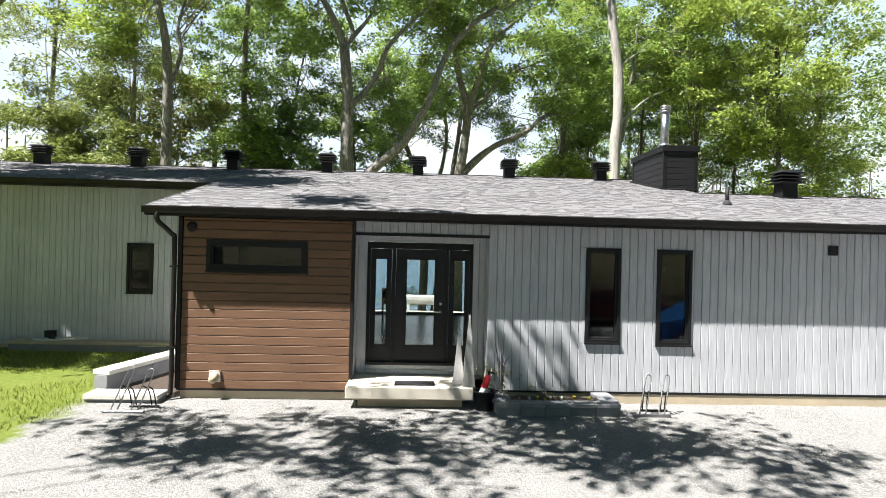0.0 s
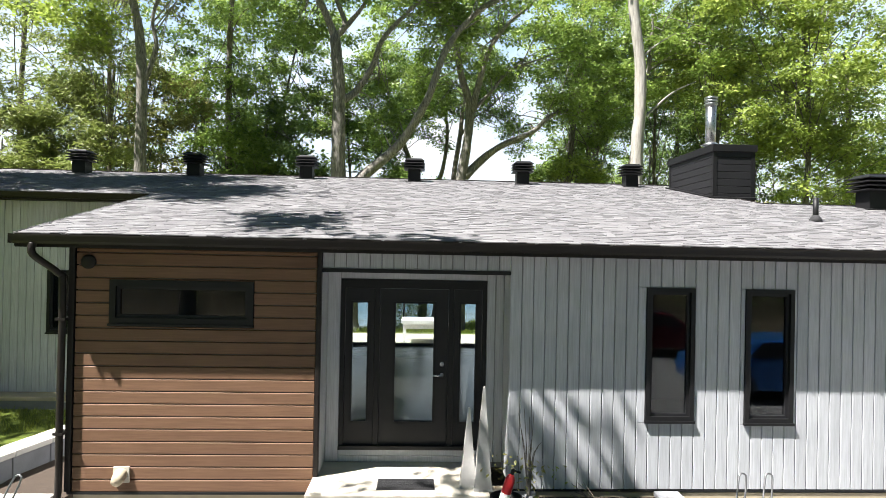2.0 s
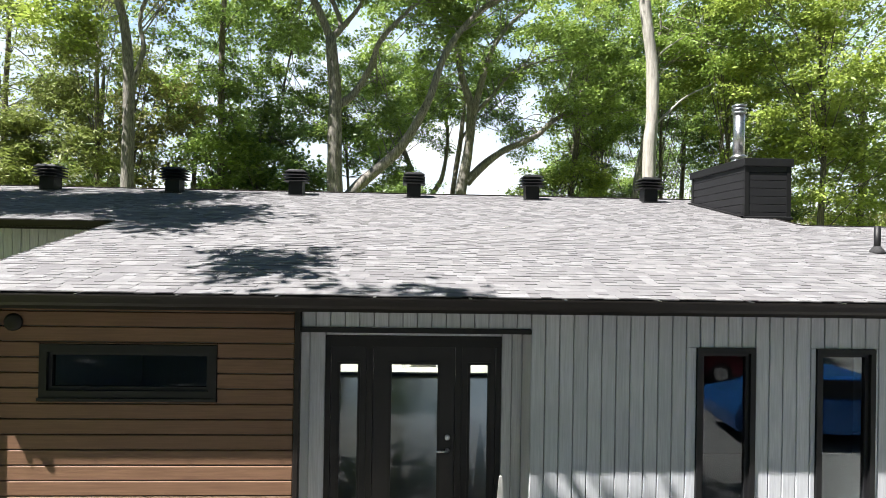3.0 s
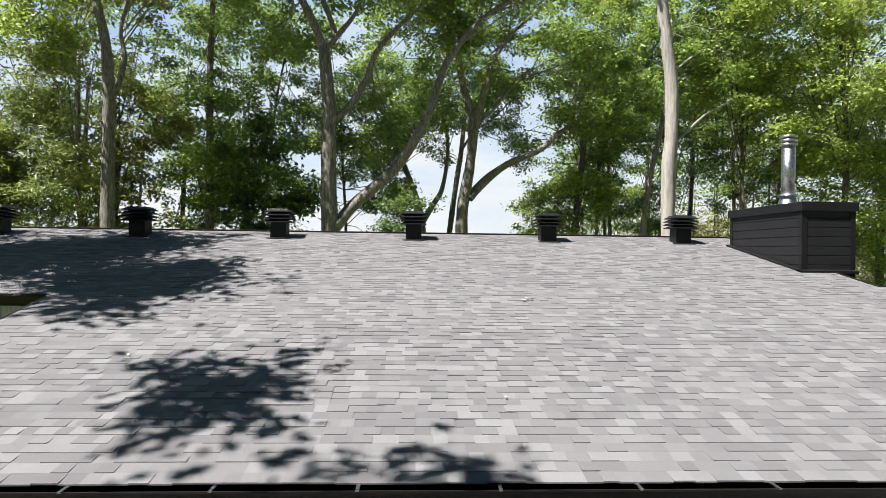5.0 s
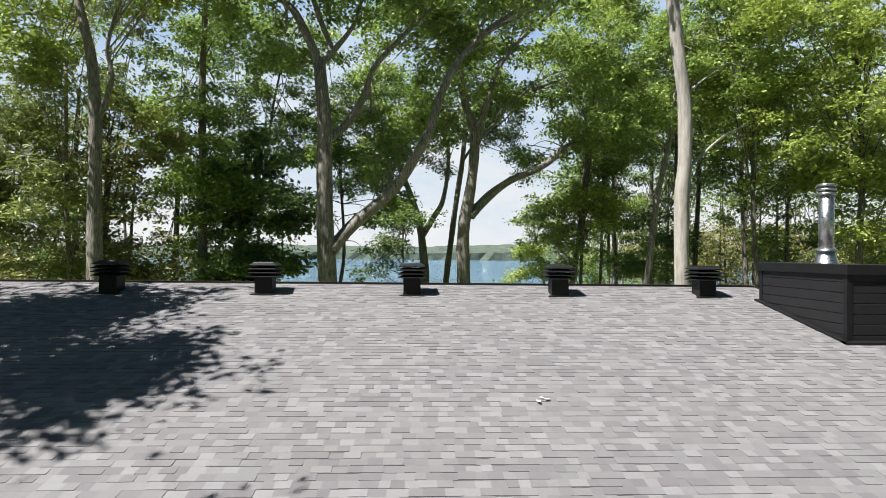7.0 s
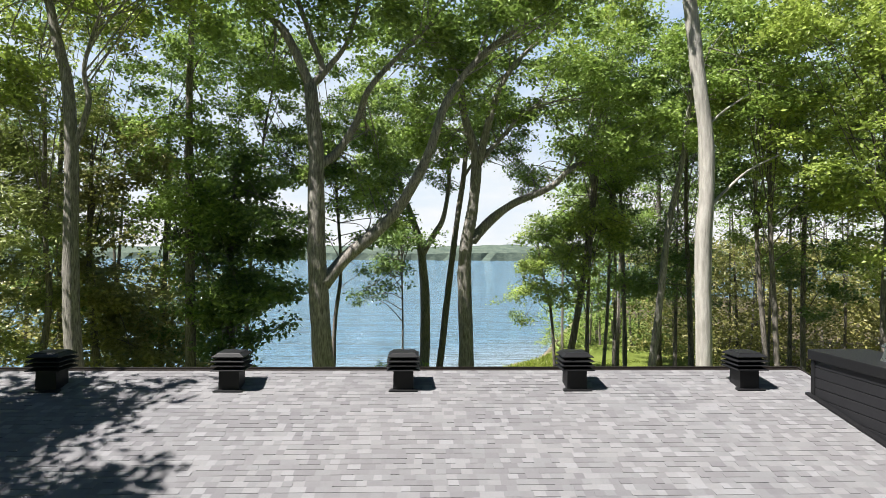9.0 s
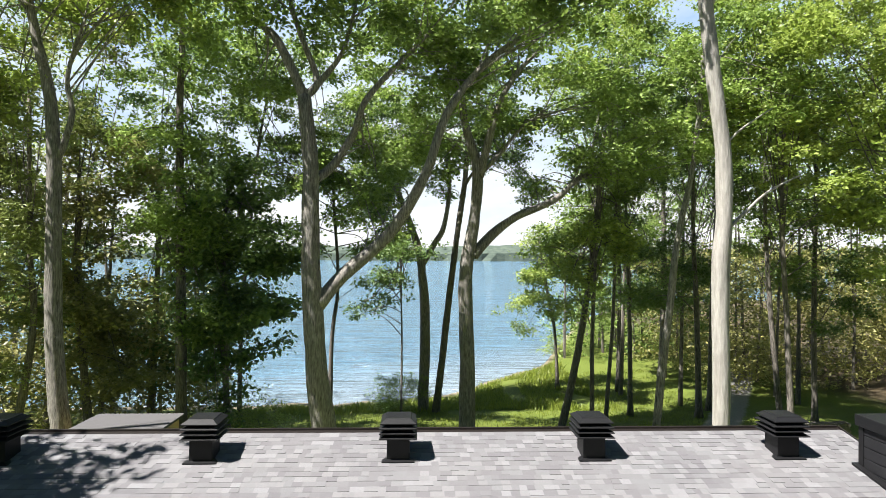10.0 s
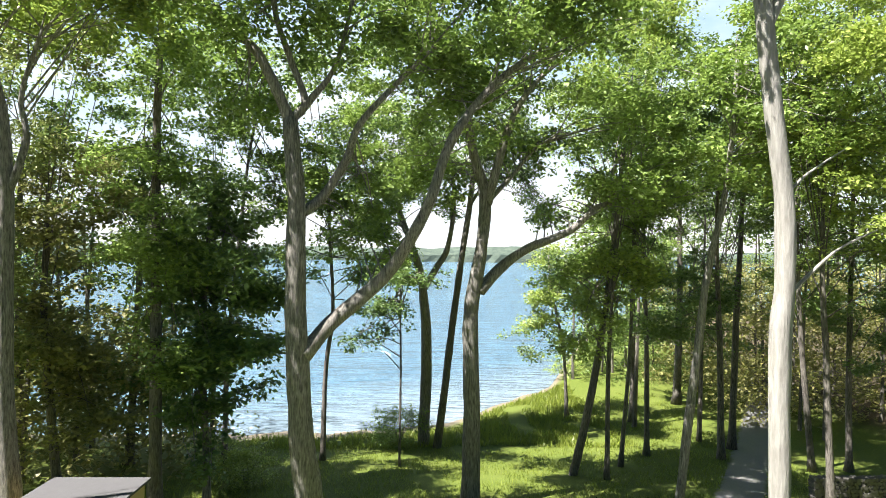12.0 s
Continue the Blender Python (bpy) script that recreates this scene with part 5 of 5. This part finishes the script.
# Unseen trees, added to shade the rear gravel and cut light bounced onto walls.
for x, y, blobs in (
        (-9.5, -17.5, [(-9.5, -13.5, 14.5, 3.6, 2.6, 1.4, 300), (-5.0, -15.5, 15.5, 3.2, 3.0, 1.6, 280), (-13.5, -15.0, 15.0, 3.2, 3.2, 1.6, 280), (-9.0, -18.5, 17.0, 4.2, 2.8, 2.0, 280)]),
        (0.5, -20.5, [(-1.0, -17.5, 15.5, 3.2, 2.6, 1.6, 260), (3.5, -20.0, 16.0, 3.2, 3.0, 1.8, 240), (-2.5, -21.5, 17.0, 3.4, 2.8, 2.0, 240)]),
        (-20.5, -17.0, [(-18.0, -15.0, 14.5, 3.2, 2.8, 1.6, 240), (-22.5, -13.0, 15.0, 3.2, 3.2, 1.8, 240), (-21.0, -19.0, 16.5, 3.6, 3.0, 2.0, 240)])):
    tree("unseen leafy tree behind the drive, added to shade its gravel", [(x, y, -0.15), (x + 0.2, y, 5), (x - 0.2, y + 0.3, 10), (x + 0.1, y + 0.6, 15)], 0.34, 0.12, [], blobs, "leaf_deep", "bark_dark", size=0.3, group="trees behind the drive")
tree("tall tree beside the wing", root_at(-16.5, 3.0, [(-16.4, 3, 5), (-16, 3.4, 9), (-15.4, 3.8, 13)]), 0.36, 0.14,
     [([(-15.8, 3.4, 10.5), (-14, 4.2, 12.6), (-11.5, 4.6, 13.6)], 0.14, 0.05)],
     [(-9.05, 3.05, 14.0, 1.2, 0.6, 0.4, 130), (-7.75, 2.35, 14.0, 0.5, 0.2, 0.3, 36), (-10.25, 5.75, 14.0, 1.0, 1.0, 0.5, 150), (-11.85, 4.35, 14.2, 1.2, 1.6, 0.8, 200), (-9.45, 1.55, 14.0, 0.7, 0.15, 0.3, 40),
      (-14.65, 4.55, 14.4, 1.8, 1.8, 1.0, 160), (-17.65, 0.35, 12.0, 2.0, 0.8, 0.5, 130), (-13.65, 0.55, 12.0, 1.5, 0.6, 0.5, 100), (-20.95, 0.25, 12.0, 1.8, 0.9, 0.5, 110), (-13.25, 2.35, 12.0, 1.4, 0.3, 0.9, 170), (-15.85, 2.15, 12.0, 1.6, 0.4, 1.0, 200), (-18.75, 2.35, 12.0, 1.8, 0.6, 1.0, 150)], "leaf_deep", spread=0.26, size=0.21)
# Added tree with its crown kept above the view, only to dapple the lawn.
tree("unseen spreading tree behind the wing, added to shade the back lawn", root_at(-22, 18, [(-21.8, 18, 6), (-21.2, 18.4, 12), (-20, 19, 16)]), 0.4, 0.18,
     [([(-20.6, 18.8, 14), (-18, 19.6, 17.2), (-14.5, 20.4, 18.6), (-11, 20.8, 19.4)], 0.18, 0.05)],
     [(-17.5, 20, 19.4, 2.6, 2.2, 1.2, 110), (-13.4, 20.5, 19.6, 2.4, 2.0, 1.2, 100), (-9.2, 20.6, 19.9, 2.2, 1.8, 1.1, 80)], "leaf")


def undergrowth():
    """Dense small woodland growth that closes the view between the trunks, and unseen woods that block sky light."""
    rng = np.random.default_rng(5)
    for name, label, x0, x1, y0, y1, n, lo, hi, lf, per in (
            ("woodland_understorey", "dense shaded young trees and shrubs in the wood", 26, 64, 50, 74, 2400, -3.5, 9, "leaf_dry", 24),
            ("woodland_canopy", "far tree crowns of the wood", 14, 75, 52, 110, 1900, 6, 34, "leaf", 22),
            ("woodland_shade", "dense crowns that shade the wood floor", 23, 58, 34, 56, 900, 11, 25, "leaf_deep", 24),
            ("beach_thicket", "sunny young trees and shrubs behind the beach", 17.5, 36, 66, 80, 420, -4, 7, "leaf", 24),
            ("lakeside_thicket", "thick brown-green shrubs along the bank", -50, -13.5, 34, 47, 1500, -3.5, 6, "leaf_dry", 24),
            ("lakeside_canopy", "crowns of trees along the bank", -60, -15, 36, 48, 260, 6, 26, "leaf_yellow", 22),
            # The last three stay out of view, added to cut sky fill on the house.
            ("roadside_wood", "dense unseen tree line across the drive, added to block sky light", -60, 60, -48, -26, 3600, 0, 28, "leaf_deep", 20),
            ("east_wood", "dense unseen trees beyond the house end, added to block sky light", 26, 48, -26, 16, 2600, 0, 27, "leaf_deep", 20),
            ("west_wood", "dense unseen trees beyond the wing, added to block sky light", -48, -30, -26, 12, 1800, 0, 17, "leaf_deep", 20)):
        c = np.empty((n, 3))
        c[:, 0] = rng.uniform(x0, x1, n)
        c[:, 1] = rng.uniform(y0, y1, n)
        c[:, 2] = rng.uniform(lo, hi, n)
        keep = [i for i in range(n) if noise.noise(Vector(c[i]) * 0.23) > -0.18 and c[i][1] < shore_y(c[i][0]) + 3 and c[i][2] > ground_z(c[i][0], c[i][1])]
        c = np.repeat(c[keep], 3, axis=0)
        c += rng.normal(0, 1, c.shape) * np.array((0.9, 0.9, 0.35))
        me = leaf_mesh(name, c, rng, per // 2, 0.45, 0.36, 0.6)
        me.materials.append(M[lf])
        tagged(new(name, me), label, "woods", kind="stuff")
    bm = bmesh.new()
    for i in range(70):
        if i < 45:
            x, y = rng.uniform(16, 60), rng.uniform(46, 90)
        else:
            x, y = rng.uniform(-50, -15), rng.uniform(34, 47)
        if y > shore_y(x) - 2:
            continue
        z = ground_z(x, y)
        l = rng.uniform(-1, 1)
        tube([(x, y, z - 0.2), (x + l * 0.4, y, z + 7), (x + l, y, z + 17)], rng.uniform(0.12, 0.25), 0.06, 6, bm)
    tagged(part("far_trunks", bm, M["bark_dark"], None, "many slim dark trunks deep in the wood"), category="woods", kind="stuff")


undergrowth()


def shrub(name, label, x, y, r, h, n, lf, size=0.12):
    SEED[0] += 1
    rng = np.random.default_rng(SEED[0])
    z = ground_z(x, y)
    s = thing(name, label, "shrub", (x, y, z))
    bm = bmesh.new()
    for i in range(9):
        a = rng.uniform(0, 6.28)
        tube([(x, y, z - 0.05), (x + 0.3 * r * math.cos(a), y + 0.3 * r * math.sin(a), z + h * 0.5), (x + 0.8 * r * math.cos(a), y + 0.8 * r * math.sin(a), z + h * rng.uniform(0.6, 1))], 0.007 * (1 + r), 0.003, 5, bm)
    tagged(part("stemwork", bm, M["bark_dark"], s), kind="stuff")
    me = leaf_mesh("foliage", in_blob(rng, (x, y, z + h * 0.55, r, r, h * 0.5), n), rng, 14, 0.14, size, 0.5)
    me.materials.append(M[lf])
    ob = new("foliage", me)
    ob.parent = s
    ob.matrix_parent_inverse = Matrix.Translation(-s.location)
    return s


shrub("shrub", "round green shrub on the bank", -1.0, 44, 1.4, 2.4, 340, "leaf", 0.15)
shrub("shrub", "low bright bush at the beach", 17.4, 70, 1.8, 2.2, 90, "leaf_yellow", 0.2)
shrub("shrub", "bush below the shed", -8.9, 35, 1.3, 2.2, 260, "leaf_yellow", 0.16)
shrub("grassy_plant", "wispy tall plant by the entrance wall", 1.6, -0.1, 0.2, 1.35, 26, "leaf_dry", 0.07)
shrub("grassy_plant", "small bedding plants with yellow flowers", 2.5, -0.25, 0.5, 0.34, 26, "leaf_yellow", 0.05)


def grass(name, label, n, area, h, rng, lf="grass"):
    x0, x1, y0, y1 = area
    xs, ys = rng.uniform(x0, x1, n), rng.uniform(y0, y1, n)
    keep = []
    for x, y in zip(xs, ys):
        if y > shore_y(x) - 2.5 or abs(x - 0.62 * (y - 31) - 16.0) < 1.3:
            continue
        if y < 9 and (x > -5.6 + 0.5 * noise.noise(Vector((x, y, 3))) or (x > -5.9 and y > 0)):
            continue
        if noise.noise(Vector((x * 0.4, y * 0.4, 7))) < -0.25:
            continue
        keep.append((x, y, ground_z(x, y)))
    c = np.array(keep)
    m = len(c)
    a = rng.uniform(0, 6.283, m)
    d = np.stack([np.cos(a), np.sin(a), np.zeros(m)], 1)
    hh = h * rng.uniform(0.5, 1.4, m)[:, None]
    lean = rng.normal(0, 0.4, (m, 3)) * hh
    lean[:, 2] = 0
    v = np.stack([c - d * hh * 0.09, c + d * hh * 0.09, c + lean + np.array((0, 0, 1.0)) * hh], 1)
    me = bpy.data.meshes.new(name)
    me.from_pydata(v.reshape(-1, 3).tolist(), [], [(3 * i, 3 * i + 1, 3 * i + 2) for i in range(m)])
    me.materials.append(M[lf])
    tagged(new(name, me), label, "grass", kind="stuff")


GR = np.random.default_rng(11)
grass("lawn_grass", "bright green mown lawn blades", 30000, (-13, -5.2, -6, 4.7), 0.07, GR)
grass("bank_grass", "green lawn and rough grass on the bank", 60000, (-14, 24, 22, 62), 0.2, GR)
grass("tall_grass", "tall tufted grass above the beach", 26000, (-12, 16, 44, 66), 0.42, GR)


def firewood(x0, x1, y, rows):
    rng = np.random.default_rng(3)
    w = thing("woodpile", "stacked pile of split firewood in the wood", "woodpile", (x0, y, ground_z(x0, y)))
    for j in range(rows):
        x = x0 + 0.09 * (j % 2)
        while x < x1:
            r = rng.uniform(0.08, 0.12)
            bm = frustum([(r, -0.25), (r * 1.02, 0.25)], 7)
            bmesh.ops.rotate(bm, verts=bm.verts, matrix=Matrix.Rotation(radians(90), 3, "X"))
            bmesh.ops.translate(bm, verts=bm.verts, vec=(x, y + rng.uniform(-0.05, 0.05), ground_z(x, y) + 0.1 + j * 0.185))
            part("log", bm, M["log"], w)
            x += 0.21


firewood(20.6, 24.8, 32.4, 6)


# ---------- cladding and shingles ----------
BOARD = {}


def board(parent, x0, x1, y0, y1, z0, z1, material, name="board"):
    """One cladding board; boards of one size share their mesh."""
    key = (round(x1 - x0, 3), round(y1 - y0, 3), round(z1 - z0, 3), material)
    if key not in BOARD:
        BOARD[key] = mesh_of(box(0, key[0], 0, key[1], 0, key[2], None, 0.006), name, M[material])
    ob = new(name, BOARD[key])
    ob.parent = parent
    ob.location = (x0, y0, z0)


def clad_vertical(parent, x0, x1, y, z0, z1, holes=(), pitch=0.151, material="grey_board"):
    n = max(1, round((x1 - x0) / pitch))
    w = (x1 - x0) / n
    for i in range(n):
        a, b = x0 + i * w + 0.004, x0 + (i + 1) * w - 0.004
        spans = [(z0, z1)]
        for hx0, hx1, hz0, hz1 in holes:
            if a < hx1 - 0.02 and b > hx0 + 0.02:
                a2, b2 = a, b
                if a < hx0 - 0.03:
                    board(parent, a, hx0, y, y + 0.024, hz0, hz1, material)
                if b > hx1 + 0.03:
                    board(parent, hx1, b, y, y + 0.024, hz0, hz1, material)
                spans = [(z0, hz0), (hz1, z1)]
        for c, d in spans:
            board(parent, a, b, y, y + 0.024, c, d, material)


clad_vertical(wall_front, 1.36, 15.6, 0.1, 0.21, 3.2, ((3.137, 3.775, 1.07, 2.82), (4.45, 5.1, 1.05, 2.82)))
clad_vertical(wall_front, -1.04, 1.36, 0.1, 3.0, 3.2)
clad_vertical(wall_left, X_LEFT, -4.1, 4.82, 0.1, 4.1, ((-7.28, -6.63, 1.42, 2.71),))
clad_vertical(wall_door, -1.04, -0.86, 0.595, 0.375, 3.0)
clad_vertical(wall_door, 1.12, 1.36, 0.595, 0.375, 3.0)
board(wall_door, -0.86, 1.12, 0.595, 0.619, 2.845, 2.995, "grey_board")
for z in (0.38, 0.465):
    board(wall_door, -0.86, 1.12, 0.575, 0.619, z, z + 0.08, "grey_board")
z = 0.18
while z < 3.19:
    h = min(0.156, 3.2 - z) - 0.012
    spans = [(-4.05, -1.1)]
    if z + h > 2.26 and z < 2.8:
        spans = [(-4.05, -3.642), (-1.878, -1.1)]
    for a, b in spans:
        board(wall_front, a, b, 0.06, 0.1, z, z + h, "brown_board", "plank")
    if len(spans) == 2 and z < 2.255:
        board(wall_front, -3.642, -1.878, 0.06, 0.1, z, 2.225, "brown_board", "plank")
    if len(spans) == 2 and z + h > 2.81:
        board(wall_front, -3.642, -1.878, 0.06, 0.1, 2.805, z + h, "brown_board", "plank")
    z += 0.156
board(wall_front, -4.13, -4.06, 0.035, 0.13, 0.18, 3.2, "dark_trim", "corner_trim")
board(wall_front, -1.095, -1.04, 0.035, 0.13, 0.18, 3.2, "dark_trim", "corner_trim")




def lay_shingles():
    rng = np.random.default_rng(21)
    expo = 0.128
    verts, faces = [], []
    near = 0
    shared = {}
    n_rows = int((RIDGE_Y - EAVE_Y) / expo) + 1
    tilt = math.atan(SLOPE)
    for j in range(n_rows):
        y0 = EAVE_Y - 0.015 + j * expo * math.cos(tilt)
        y1 = min(y0 + expo * 1.12, RIDGE_Y + 0.02)
        xa = rake_x(y0) - 0.01 if y0 < LEFT_EAVE - 0.02 else X_LEFT - 0.4
        xb = X_RIGHT if y0 < RIGHT_TOP else X_STEP + 0.02
        x = xa - rng.uniform(0, 0.2)
        while x < xb:
            w = float(rng.choice((0.11, 0.13, 0.15, 0.17, 0.2)))
            a, b = max(x, xa), min(x + w, xb)
            x += w
            if b - a < 0.03:
                continue
            lift = float(rng.choice((0.0, 0.0, 0.006, 0.007)))
            z0 = roof_z(y0) + 0.002 + lift
            z1 = roof_z(y1) + 0.001
            if near < 300 and -2.4 < a < 2.6 and 0.3 < y0 < 3.4 and w > 0.13 and rng.random() < 0.75:
                near += 1
                key = round(b - a, 3)
                if key not in shared:
                    bm = bmesh.new()
                    dy, dz = y1 - y0, roof_z(y1) - roof_z(y0) - 0.007
                    top = [bm.verts.new(p) for p in ((0, 0, 0), (key, 0, 0), (key, dy, dz), (0, dy, dz))]
                    low = [bm.verts.new(p) for p in ((0, 0, -0.01), (key, 0, -0.01), (key, dy, dz - 0.004), (0, dy, dz - 0.004))]
                    bm.faces.new(top)
                    for p, q in ((0, 1), (1, 2), (3, 0)):
                        bm.faces.new((low[p], low[q], top[q], top[p]))
                    shared[key] = mesh_of(bm, "shingle", M["shingle"])
                ob = new("shingle", shared[key])
                ob.parent = roof
                ob.location = (a, y0, z0)
                continue
            i = len(verts)
            verts += [(a, y0, z0), (b, y0, z0), (b, y1, z1), (a, y1, z1), (a, y0, z0 - 0.011), (b, y0, z0 - 0.011), (b, y1, z1 - 0.004), (a, y1, z1 - 0.004)]
            faces += [(i, i + 1, i + 2, i + 3), (i + 4, i + 5, i + 1, i), (i + 5, i + 6, i + 2, i + 1), (i + 7, i + 4, i, i + 3)]
    me = bpy.data.meshes.new("shingles")
    me.from_pydata(verts, [], faces)
    me.materials.append(M["shingle"])
    ob = new("shingles", me)
    ob.parent = roof
    tagged(ob, kind="stuff")


lay_shingles()
